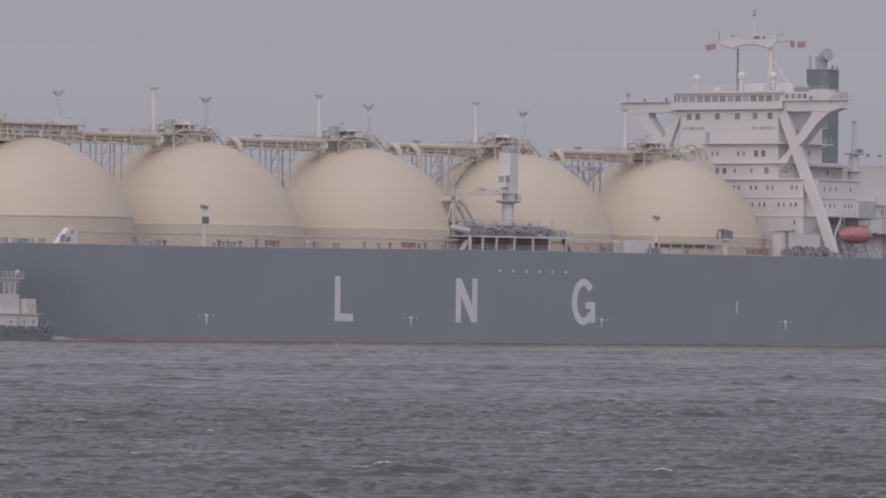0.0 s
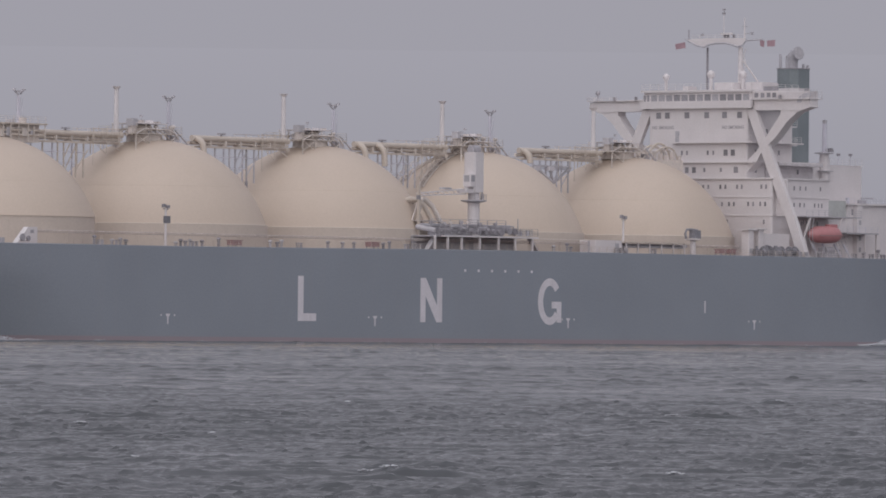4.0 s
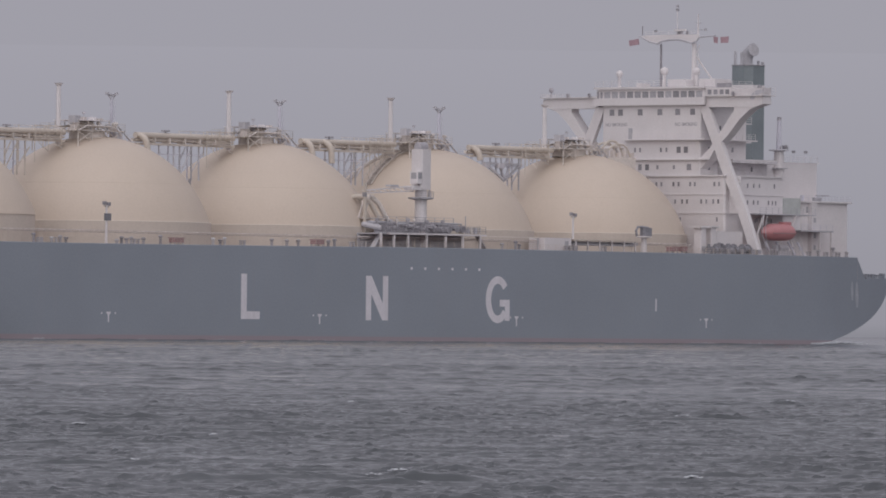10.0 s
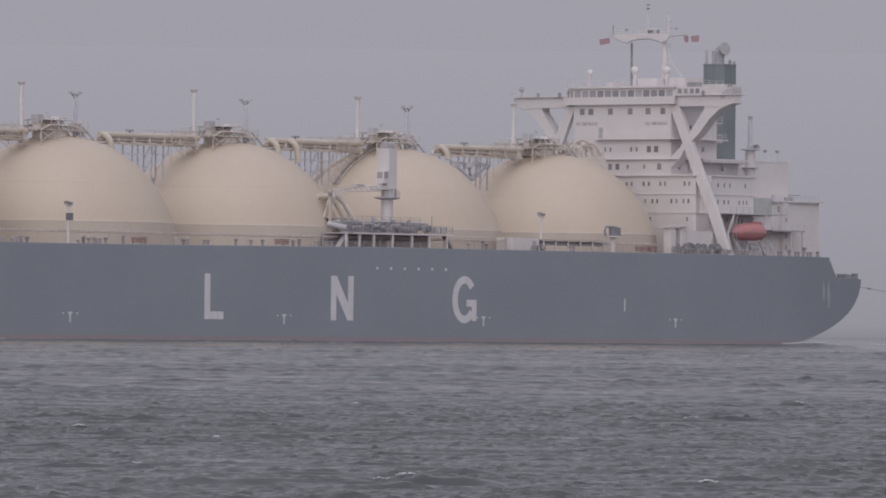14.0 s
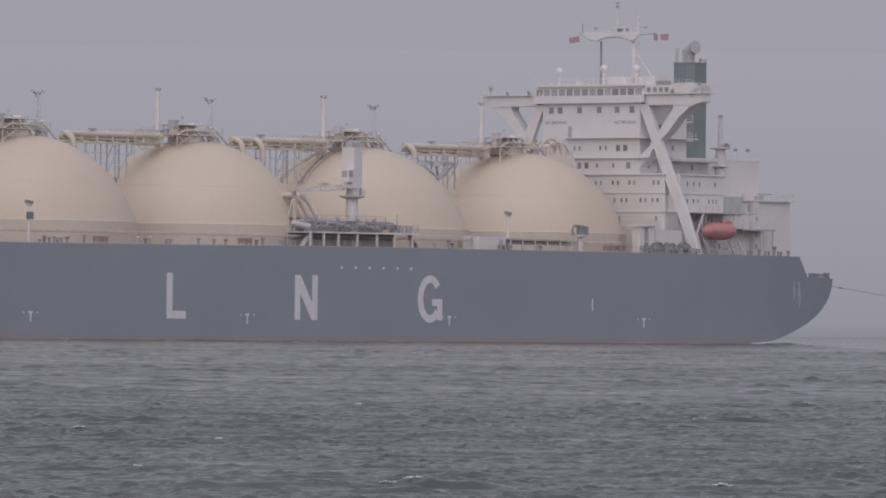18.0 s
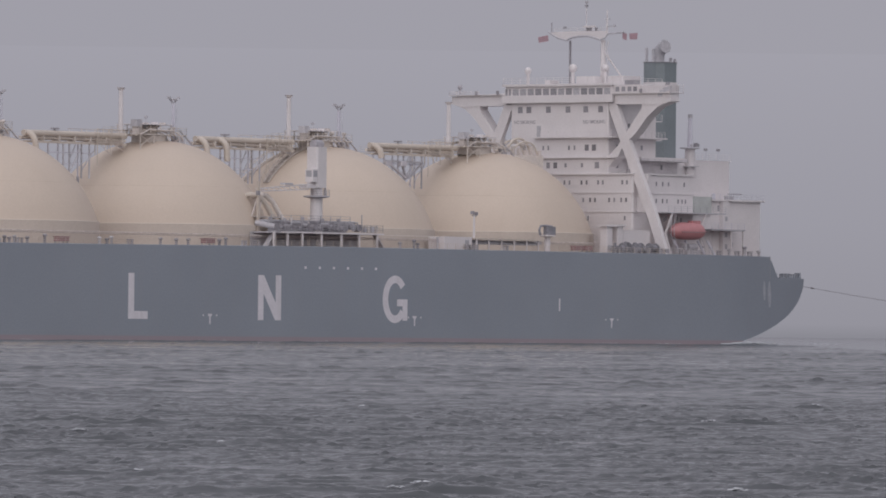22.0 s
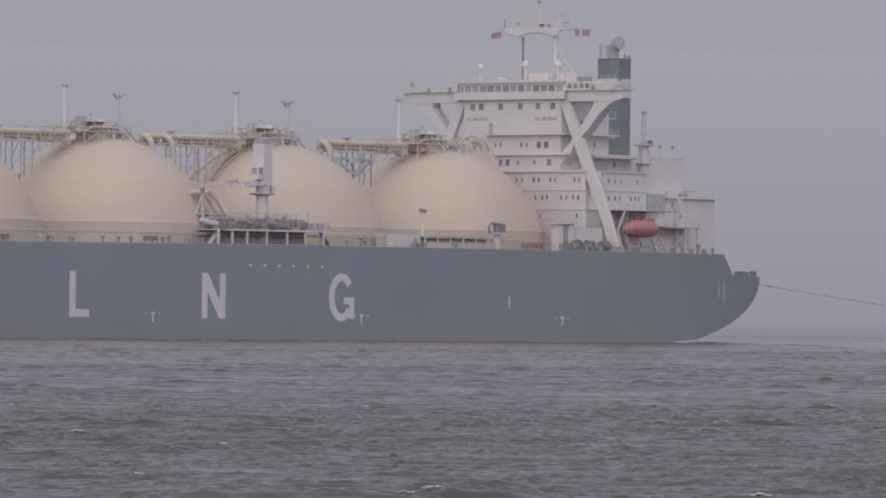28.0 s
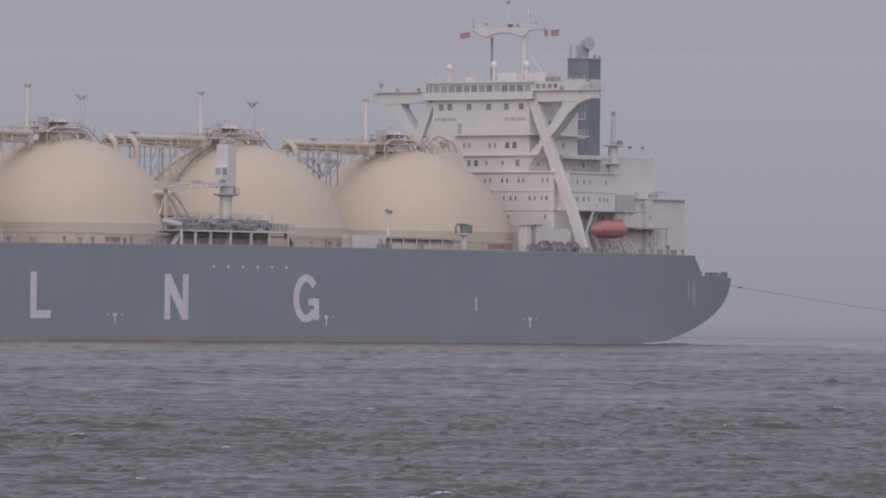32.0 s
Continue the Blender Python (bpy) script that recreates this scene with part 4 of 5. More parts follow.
def funnel():
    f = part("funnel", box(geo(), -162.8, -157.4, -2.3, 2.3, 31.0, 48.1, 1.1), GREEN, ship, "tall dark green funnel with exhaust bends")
    part("band", box(geo(), -162.9, -157.3, -2.4, 2.4, 43.6, 44.7, 1.12), WHITE, f, "pale band round the funnel")
    bend = [(-160.1, -0.4, 48.0), (-160.1, -0.4, 49.2), (-160.12, -0.25, 49.9), (-160.16, 0.1, 50.45), (-160.2, 0.6, 50.75), (-160.12, 1.0, 50.85)]
    part("exhaust_bend", pipe(geo(), bend, 1.05, 18), GREY, f, "grey exhaust bend on the funnel top", smooth=True)
    part("exhaust_mouth", tube(geo(), (-160.14, 0.9, 50.83), (-160.08, 1.15, 50.88), 1.14, k=20), GREY, f)
    part("mouth_screen", tube(geo(), (-160.08, 1.15, 50.88), (-160.06, 1.22, 50.89), 0.98, k=20), HAZED, f)
    part("funnel_lip", box(geo(), -162.9, -157.3, -2.4, 2.4, 48.05, 48.2, 1.1), DARK, f)
    for dx, dy, z in ((-157.9, -1.2, 50.6), (-157.9, 0.2, 50.4), (-162.2, 0.6, 49.0), (-162.6, 1.2, 48.8)):
        part("exhaust_pipe", tube(geo(), (dx, dy, 48.0), (dx, dy, z), 0.24, k=8), GREY, f)
    c = part("engine_casing", box(geo(), -167.4, -149.5, -10.0, 10.0, DECK - 0.1, 31.2, 0.6), WHITE, ship, "white engine casing below the funnel")
    part("deck_edge", box(geo(), -167.3, -148.0, -10.05, 10.05, 31.2, 31.3), WHITE, c)
    part("railing", railing(geo(), [(-157.6, 9.9, 31.3), (-167.1, 9.9, 31.3)], 1.05, 0.03), WHITE, c)
    # a rounded gallery that overhangs the recessed side of the casing
    outline = [(-138.0, 9.8), (-138.0, 13.8)] + [(-150.0 - 2.4 * math.sin(radians(q)), 9.8 + 4.0 * math.cos(radians(q))) for q in range(0, 91, 15)]
    for name, z0, z1, mat in (("gallery", 31.15, 31.38, WHITE), ("gallery_fascia", 30.75, 31.15, DINGY_SHADE)):
        n = len(outline)
        g = ([(px, py, z0) for px, py in outline] + [(px, py, z1) for px, py in outline], [tuple(range(n)), tuple(range(n, 2 * n))] + [(q, (q + 1) % n, n + (q + 1) % n, n + q) for q in range(n)])
        part(name, g, mat, c)
    # The duller wall colour paints in the shade below the gallery.
    part("recessed_wall", box(geo(), -151.2, -138.0, 9.5, 11.2, 28.6, 31.1, 0.25), DINGY_SHADE, c)
    part("porthole", box(geo(), -146.9, -146.4, 11.2, 11.25, 29.4, 30.2), GLASS, c)
    for x in (-162.7, -166.2):
        part("deck_lamp", tube(geo(), (x, 8.0, 31.2), (x, 8.0, 33.0), 0.05, k=5), PALE, c)
        part("lamp_head", box(geo(), x - 0.3, x + 0.3, 7.75, 8.25, 33.0, 33.4, 0.08), DARK, c)
    part("stair_tower", box(geo(), -152.6, -147.0, -4.5, 4.5, 31.2, 37.6, 0.3), PALE, c)
    for z in (34.4, 37.6, 40.6):
        part("landing", box(geo(), -151.5, -146.0, 4.5, 7.4, z, z + 0.18), WHITE, c)
        part("railing", railing(geo(), [(-151.5, 7.4, z + 0.18), (-146.0, 7.4, z + 0.18)], 1.05, 0.04), WHITE, c)


funnel()


def aft_end():
    a = part("after_house", box(geo(), -167.5, -149.6, -14.2, 14.2, DECK - 0.1, 22.0, 0.3), WHITE, ship, "white low after deckhouse")
    b = part("store_house", box(geo(), -170.0, -156.6, -12.0, 14.5, DECK - 0.1, 24.3, 0.3), WHITE, ship, "white store house on the after deck")
    part("roof_edge", box(geo(), -170.4, -156.2, -12.4, 15.0, 24.3, 24.6), WHITE, b)
    part("railing", railing(geo(), [(-156.4, 14.9, 24.6), (-170.2, 14.9, 24.6)], 0.9, 0.03), PALE, b)
    part("roof_winch", box(geo(), -163.9, -162.3, 12.4, 13.4, 24.6, 25.3, 0.1), GREY, b)
    part("roof_boom", box(geo(), -166.4, -162.9, 12.7, 13.1, 25.5, 25.7), DARK, b)
    part("vent_head", tube(geo(), (-157.9, 13.6, 24.6), (-157.9, 13.6, 25.6), 0.35, k=10), PALE, b)
    part("window", box(geo(), -159.2, -157.9, 14.48, 14.55, 22.6, 23.6), GLASS, b)
    part("shelter", box(geo(), -156.3, -151.2, 10.5, 14.6, 22.0, 25.0, 0.15), SAGE, ship, "grey-green steel shelter on the after house")
    gly = part("gallery", box(geo(), -162.2, -153.0, 14.3, 17.2, 19.25, 19.5), GREY, ship, "grey gallery along the after house")
    part("railing", railing(geo(), [(-153.2, 17.1, 19.5), (-162.1, 17.1, 19.5)], 1.0, 0.035), PALE, gly)
    for x in (-158.6, -161.9):
        part("post", box(geo(), x - 0.15, x + 0.15, 16.8, 17.1, DECK - 0.1, 19.25), WHITE, gly)
    part("ladder_tower", box(geo(), -159.9, -158.4, 14.5, 15.4, DECK - 0.1, 24.2), WHITE, b)
    for z in (16.2, 18.2, 20.9):
        part("tower_opening", box(geo(), -159.5, -158.9, 15.38, 15.44, z, z + 0.8), GREY, b)
    part("hatch", box(geo(), -162.2, -161.6, 14.48, 14.55, 16.6, 17.4), GREY, b)
    m = part("after_mast", tube(geo(), (-155.4, 10.4, 31.2), (-155.4, 10.4, 38.4), 0.55, 0.34, 10), PALE, ship, "pale after mast with a lamp ring")
    part("lamp_ring", lathe(geo(), [(0.5, 33.0), (1.7, 33.2), (1.7, 33.35), (0.5, 33.4)], -155.4, 10.4, 14), HAZED, m)
    part("lower_ring", lathe(geo(), [(0.8, 30.05), (1.6, 30.1), (1.6, 30.2), (0.8, 30.25)], -155.4, 10.4, 14), HAZED, m)
    for i in range(4):
        w = 0.9 + i * 0.75
        part("mast_lamp", box(geo(), -155.6 + 1.4 * math.cos(w), -155.2 + 1.4 * math.cos(w), 10.2 + 1.4 * math.sin(w), 10.6 + 1.4 * math.sin(w), 33.5, 33.95 + 0.2 * (i % 2), 0.06), DARK if i % 2 else GREY, m)
    part("masthead_lamp", box(geo(), -155.7, -155.1, 10.1, 10.7, 38.4, 39.0, 0.05), DARK, m)
    part("mast_foot", lathe(geo(), [(0.92, 28.6), (0.92, 31.4), (0.88, 31.8), (0.82, 33.1)], -155.4, 10.4, 16), WHITE, m)
    # boat deck with its canopy and lifeboat
    cnp = part("boat_deck", box(geo(), -152.6, -137.0, 15.8, 20.6, 21.9, 22.1), GREY, ship, "grey boat deck canopy over the lifeboat")
    part("railing", railing(geo(), [(-137.0, 20.5, 22.1), (-152.6, 20.5, 22.1)], 1.0, 0.04), GREY, cnp)
    for x in (-137.6, -146.6):
        part("davit", pipe(geo(), [(x, 20.6, DECK), (x + 0.4, 19.8, 18.5), (x - 0.6, 20.4, 21.9)], 0.2), WHITE, cnp)
    for x in (-140.0, -143.0, -146.4, -149.0):
        part("cradle", beam(geo(), (x, 21.0, DECK), (x + 0.6, 19.8, 17.4), 0.3, 0.3), PALE, cnp)
    for x in (-139.4, -142, -145, -150.8):
        window(lower if x > -149 else a, x, 16.0 if x > -149 else 14.2, 21.1, 0.4, 0.7, False)
    for k, (x, lean) in enumerate(((-137.2, 0.9), (-138.0, 1.6))):
        part("boat_fall", pipe(geo(), [(x - lean * 0.4, 20.9, 21.9), (x + 0.3, 21.2, 20.2), (x + 0.5, 21.4, 18.2), (x - 0.2, 21.5, 16.4), (x - lean, 21.5, DECK - 0.05)], 0.055, 6), HAZED, cnp)
    for x in (-146.3, -147.4, -148.4):
        part("boat_fall", pipe(geo(), [(x + 1.0, 20.9, 18.0), (x + 0.3, 21.2, 16.6), (x, 21.2, DECK - 0.05)], 0.06, 6), HAZED, cnp)
    prof = []
    for i in range(15):
        t = -1 + 2 * i / 14.0
        prof.append((max(0.12, (1 - abs(t) ** 4.5)) * 1.5, t * 4.6))
    g = ([], [])
    k = 20
    for r, x in prof:
        for i in range(k):
            w = 2 * math.pi * i / k
            zz = math.sin(w)
            g[0].append((-142.6 + x, 20.2 + 1.0 * r * math.cos(w), 18.95 + r * (zz * 1.0 if zz > 0 else zz * 0.95)))
    for j in range(len(prof) - 1):
        for i in range(k):
            g[1].append((j * k + i, j * k + (i + 1) % k, (j + 1) * k + (i + 1) % k, (j + 1) * k + i))
    g[1].append(tuple(range(k)))
    g[1].append(tuple((len(prof) - 1) * k + i for i in range(k)))
    w = part("boat_winch", box(geo(), -144.6, -140.9, 20.0, 21.6, DECK - 0.05, DECK + 0.9, 0.1), DARK, ship, "dark boat winch below the lifeboat")
    part("drum", tube(geo(), (-143.9, 20.8, DECK + 1.3), (-141.6, 20.8, DECK + 1.3), 0.7, k=14), DARK, w)
    part("motor", box(geo(), -141.4, -140.7, 20.2, 21.2, DECK + 0.8, DECK + 1.9, 0.1), DARK, w)
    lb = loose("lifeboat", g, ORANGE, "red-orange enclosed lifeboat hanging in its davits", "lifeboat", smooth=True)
    part("fender", box(geo(), -145.9, -139.3, 21.55, 21.74, 18.72, 18.88), RED, lb)
    part("cockpit", box(geo(), -145.6, -143.2, 19.6, 20.8, 20.2, 20.75, 0.2), ORANGE, lb)


aft_end()

# ---- deck gear on the port side ----
def crane():
    x, y = -50.4, 18.0
    c = new("hose_crane")
    c.parent = ship
    c["label"] = "weathered pale hose crane with a boom stowed forward"
    part("pedestal", tube(geo(), (x, y, DECK - 0.1), (x, y, 24.4), 1.05, 0.95, 16), WHITE, c)
    part("ring_platform", lathe(geo(), [(1.0, 22.7), (2.1, 22.95), (2.1, 23.15), (1.0, 23.2)], x, y, 18), GREY, c)
    part("railing", railing(geo(), [(x + 2.0, y + 0.5, 23.15), (x + 0.5, y + 2.0, 23.15), (x - 1.5, y + 1.4, 23.15), (x - 2.0, y - 0.2, 23.15)], 0.95, 0.04, 1.0), GREY, c)
    part("crane_house", box(geo(), x - 1.3, x + 1.3, y - 1.2, y + 1.2, 24.4, 30.9, 0.3), WHITE, c)
    part("winch_drum", tube(geo(), (x - 0.9, y, 31.3), (x + 0.9, y, 31.3), 0.75, k=14), DARK, c, "dark winch drum on the crane's head")
    part("cab", box(geo(), x + 1.3, x + 2.6, y - 0.2, y + 1.4, 25.3, 27.3, 0.1), WHITE, c)
    part("window", box(geo(), x + 1.5, x + 2.4, y + 1.38, y + 1.43, 26.1, 27.1), GREY, c)
    part("window", box(geo(), x + 2.58, x + 2.63, y + 0.1, y + 1.2, 26.1, 27.1), GREY, c)
    part("heel", box(geo(), x + 0.6, x + 3.2, y - 1.0, y + 1.0, 24.3, 24.95, 0.1), WHITE, c)
    a, b = x + 2.5, x + 14.0
    for dy in (-0.45, 0.45):
        part("chord", beam(geo(), (a, y + dy, 24.9), (b, y + dy, 24.0), 0.16, 0.16), WHITE, c)
        part("chord", beam(geo(), (a, y + dy, 24.1), (b, y + dy, 23.6), 0.16, 0.16), WHITE, c)
    for i in range(9):
        xx = a + (b - a) * i / 9.0
        t = i / 9.0
        part("lacing", beam(geo(), (xx, y + 0.45, 24.1 - 0.5 * t), (xx + 1.25, y + 0.45, 24.9 - 0.95 * t), 0.1, 0.1), WHITE, c)
    part("hook_block", box(geo(), b - 0.3, b + 0.3, y - 0.3, y + 0.3, 23.0, 23.7, 0.1), DARK, c)
    part("hose_sling", box(geo(), a + 3.6, a + 5.8, y - 0.5, y + 0.5, 24.75, 25.05, 0.1), GREY, c)
    part("boom_rest", beam(geo(), (b - 0.1, y, DECK), (b - 0.1, y, 25.2), 0.4, 0.4), CREAM_DULL, c)
    part("ladder", beam(geo(), (x - 1.4, y + 0.6, 23.2), (x - 1.4, y + 0.6, 30.9), 0.35, 0.1), WHITE, c)


crane()


def dome_stair(cx, az, z0, z1):
    """A stair that climbs a tank cover, with a rail on both sides."""
    R, cz = 18.9, 12.8
    s = new("dome_stair")
    s.parent = ship
    s["label"] = "tan steel stair climbing a tank cover"

    def at(z, off, up):
        rr = math.sqrt(R * R - (z - cz) ** 2) + up * 0.6
        w = az + off / rr
        return (cx + rr * math.cos(w), rr * math.sin(w), z + up)
    n = 14
    zs = [z0 + (z1 - z0) * i / n for i in range(n + 1)]
    for off in (-0.55, 0.55):
        part("stringer", pipe(geo(), [at(z, off, 0.15) for z in zs], 0.11, 6), TAN, s)
        part("handrail", pipe(geo(), [at(z, off, 1.15) for z in zs], 0.07, 6), TAN, s)
        for z in zs[::2]:
            part("post", tube(geo(), at(z, off, 0.1), at(z, off, 1.15), 0.05, k=5), TAN, s)
    for i in range(28):
        z = z0 + (z1 - z0) * i / 28.0
        part("tread", tube(geo(), at(z, -0.55, 0.15), at(z, 0.55, 0.15), 0.09, k=5), RUST, s)


dome_stair(-72.5, radians(1), 25.4, 31.2)
dome_stair(-72.5, radians(-25), 25.6, 31.2)


def manifold():
    m = new("cargo_manifold")
    m.parent = ship
    m["label"] = "dark pipes and valves on a white pillared platform"
    y0, y1 = 18.0, 22.6
    part("platform", box(geo(), -61.6, -37.4, y0, y1, 17.05, 17.3), WHITE, m)
    part("forward_platform", box(geo(), -37.35, -34.4, y0, y1 - 0.6, 17.05, 17.25), GREY, m)
    for x in (-35.4, -38.6, -42.1, -46.7, -51.5, -55.8, -60.2):
        part("pillar", box(geo(), x - 0.17, x + 0.17, y1 - 0.4, y1 - 0.1, DECK - 0.1, 17.2), WHITE, m)
        part("pillar", box(geo(), x - 0.17, x + 0.17, y0 + 0.1, y0 + 0.4, DECK - 0.1, 17.2), GREY, m)
    # Grey sheet added to stand in for the shade behind the pillars.
    part("screen_wall", box(geo(), -60.0, -34.0, y0 + 0.5, y0 + 0.65, DECK - 0.1, 17.05), GREY, m)
    part("upper_screen", box(geo(), -57.0, -38.4, y0 + 0.3, y0 + 0.45, 17.3, 18.7), GREY, m)
    part("railing", railing(geo(), [(-36, y1 - 0.05, 17.45), (-61.4, y1 - 0.05, 17.45)], 1.1, 0.045, 1.5), DARK, m)
    rs = random.Random(5)
    for i in range(14):
        x = -36.4 - 1.5 * i + rs.uniform(-0.35, 0.35)
        r = rs.choice((0.2, 0.3, 0.42))
        z = rs.uniform(17.9, 18.5)
        bend = rs.uniform(-0.8, 0.8)
        part("manifold_pipe", pipe(geo(), [(x + bend, y0, z + rs.uniform(0, 0.6)), (x + bend * 0.5, y0 + 1.6, z + rs.uniform(0, 0.4)), (x, y1 - 1.4, z), (x, y1 - 0.5, z - 0.1)], r, 8), rs.choice((DARK, DARK, GREY)), m)
        part("flange", tube(geo(), (x, y1 - 0.62, z - 0.1), (x, y1 - 0.46, z - 0.1), r * 1.35, k=10), rs.choice((DARK, DARK, GREY)), m)
        if i % 3 != 1:
            top = z + rs.uniform(0.5, 1.3)
            v = tube(geo(), (x, y1 - 1.9, z), (x, y1 - 1.9, top), 0.12, k=6)
            tube(v, (x - 0.12, y1 - 2.1, top), (x + 0.12, y1 - 1.7, top), rs.uniform(0.2, 0.34), k=9)
            part("valve", v, rs.choice((DARK, DARK, RUST)), m)
    for i in range(6):
        x = -37.5 - 3.3 * i + rs.uniform(-0.5, 0.5)
        w = rs.uniform(1.4, 3.0)
        z = rs.uniform(18.4, 19.1)
        part("cross_pipe", pipe(geo(), [(x, y1 - 1.0, 17.6), (x, y1 - 1.0, z), (x - w, y1 - 1.0, z), (x - w, y1 - 1.0, 17.6)], rs.uniform(0.1, 0.2), 6), rs.choice((DARK, GREY)), m)
    part("upper_rail", railing(geo(), [(-38, y0 + 1.4, 18.6), (-57, y0 + 1.4, 18.6)], 1.3, 0.06, 2.4), GREY, m)
    part("header_pipe", tube(geo(), (-36, y0 + 0.9, 18.9), (-58.5, y0 + 0.9, 18.9), 0.3, k=10), GREY, m)
    for i in range(5):
        x = -57.6 - 0.95 * i
        part("spill_tank", box(geo(), x, x + 0.6, y1 - 2.4, y1 - 1.0, 17.45, 18.0 + rs.uniform(0, 0.5), 0.06), GREY if i % 2 else TAN, m)
    part("lamp_post", tube(geo(), (-56.4, y1 - 0.2, 17.4), (-56.4, y1 - 0.2, 20.2), 0.09, k=6), DARK, m)
    part("landing", box(geo(), -41.8, -36.2, 15.8, 18.0, 19.5, 19.7), RUST, m)
    for k, x in enumerate((-37.6, -39.6)):
        q = pipe(geo(), [(x + 1.0, 14.0, 22.4), (x + 0.7, 15.8, 23.1), (x, 16.8, 23.0), (x - 1.2, 17.2, 22.0), (x - 3.2, 17.4, 19.4), (x - 3.6, 17.6, 18.6)], 0.42, 12)
        part("riser_pipe", q, CREAM_DULL if k == 0 else TAN, m, smooth=True)
    for dx in (0, 1.2):
        part("brace", beam(geo(), (-35.8 - dx, 17.2, 19.6), (-37.6 - dx, 17.2, 23.4), 0.2, 0.2), RUST, m)
    part("stair", beam(geo(), (-34.2, 21.6, DECK), (-36.2, 21.6, 17.3), 0.9, 0.18), GREY, m)
    part("stair", beam(geo(), (-61.4, 20.6, 17.3), (-63.6, 20.6, DECK), 0.9, 0.18), GREY, m)


manifold()


def deck_box(name, x, w, h, mat, y=22.4, label="", d=1.2):
    z, y = deck_z(x), min(y, half_breadth(x, DECK) - 0.9)
    return part(name, box(geo(), x - w / 2, x + w / 2, y - d / 2, y + d / 2, z - 0.05, z + h, 0.08), mat, ship, label)


def bollard(x, y=22.6, s=1.0, z=None, mat=None):
    z = deck_z(x) if z is None else z
    b = part("bollard", box(geo(), x - 0.75 * s, x + 0.75 * s, y - 0.35, y + 0.35, z - 0.05, z + 0.15), mat or DARK, ship, "dark twin mooring bollard on the deck edge")
    for dx in (-0.42, 0.42):
        part("post", lathe(geo(), [(0.22 * s, z + 0.1), (0.22 * s, z + 0.75 * s), (0.3 * s, z + 0.8 * s), (0.3 * s, z + 0.92 * s)], x + dx * s, y, 10), mat or DARK, b)


def vent_post(x, h, y=22.2, r=0.18, mat=None):
    z = deck_z(x)
    mat = mat or (GREY, BLACK, DARK)[int(x * 10) % 3]
    v = part("air_pipe", tube(geo(), (x, y, z - 0.1), (x, y, z + h), r, k=8), mat, ship, "short grey tank air pipe on deck")
    part("head", lathe(geo(), [(r, z + h - 0.05), (r * 1.6, z + h + 0.05), (r * 1.6, z + h + 0.25), (r * 0.8, z + h + 0.36)], x, y, 10), mat, v)


def winch(x, y, z=DECK, s=1.0):
    w = part("mooring_winch", box(geo(), x - 1.5 * s, x + 1.5 * s, y - 0.8, y + 0.8, z - 0.05, z + 0.35), BLACK, ship, "dark mooring winch with rope drums")
    part("drum", tube(geo(), (x - 1.1 * s, y, z + 1.0 * s), (x + 0.3 * s, y, z + 1.0 * s), 0.55 * s, k=14), BLACK, w)
    for dx in (-1.15, 0.35):
        part("drum_flange", tube(geo(), (x + dx * s, y, z + 1.0 * s), (x + (dx + 0.1) * s, y, z + 1.0 * s), 0.9 * s, k=16), BLACK, w)
    part("motor", box(geo(), x + 0.6 * s, x + 1.5 * s, y - 0.45, y + 0.45, z + 0.3, z + 1.35 * s, 0.1), BLACK, w)
    part("warping_head", lathe(geo(), [(0.3, z + 0.3), (0.22, z + 0.9), (0.4, z + 1.3)], x - 1.4 * s, y + 0.5, 10), GREY, w)


for x, h in ((45.7, 1.2), (41.7, 0.7), (39.8, 0.9), (38.5, 0.7), (27.0, 0.5), (25.9, 0.9), (24.8, 0.7), (23.7, 0.9), (20.9, 0.8), (17.0, 1.2), (4.8, 0.9), (3.1, 0.7), (2.1, 1.0), (-9.1, 0.9), (-12.7, 0.8), (-15.5, 0.8), (-22.7, 0.8), (-24.2, 1.0), (-66.0, 0.8), (-69.5, 1.2), (-70.4, 0.7)):
    vent_post(x, h, r=0.22)
for x in (40.7, 23.0, -1.7, -28.0, -31.0, -92.0):
    bollard(x)
for x, w in ((13.5, 2.3), (-19.8, 2.2), (76.0, 2.0), (-110.6, 2.0), (-113.2, 1.6)):
    z, y0 = deck_z(x), min(21.8, half_breadth(x, DECK) - 1.6)
    b = loose("hose_box", box(geo(), x - w / 2, x + w / 2, y0, y0 + 1.2, z + 0.45, z + 1.1, 0.08), RED, "red fire hose box paled for haze, on short legs at the deck edge", "box", "hose boxes on deck")
    part("lid", box(geo(), x - w / 2 - 0.08, x + w / 2 + 0.08, y0 - 0.1, y0 + 1.3, z + 1.1, z + 1.2), RED, b)
    for dx in (-0.4, 0.4):
        for y in (y0 + 0.15, y0 + 1.05):
            part("leg", box(geo(), x + dx * w - 0.08, x + dx * w + 0.08, y - 0.08, y + 0.08, z - 0.13, z + 0.5), GREY, b)
for x in (44.6, 68.0, 70.4, 72.0, 66.2):
    deck_box("valve_chest", x, 0.9, 0.9, GREY, label="small grey valve chest on deck", d=0.8)
deck_box("mooring_roller", 69.2, 1.8, 0.8, DARK, label="dark mooring roller on the deck edge", d=0.7)


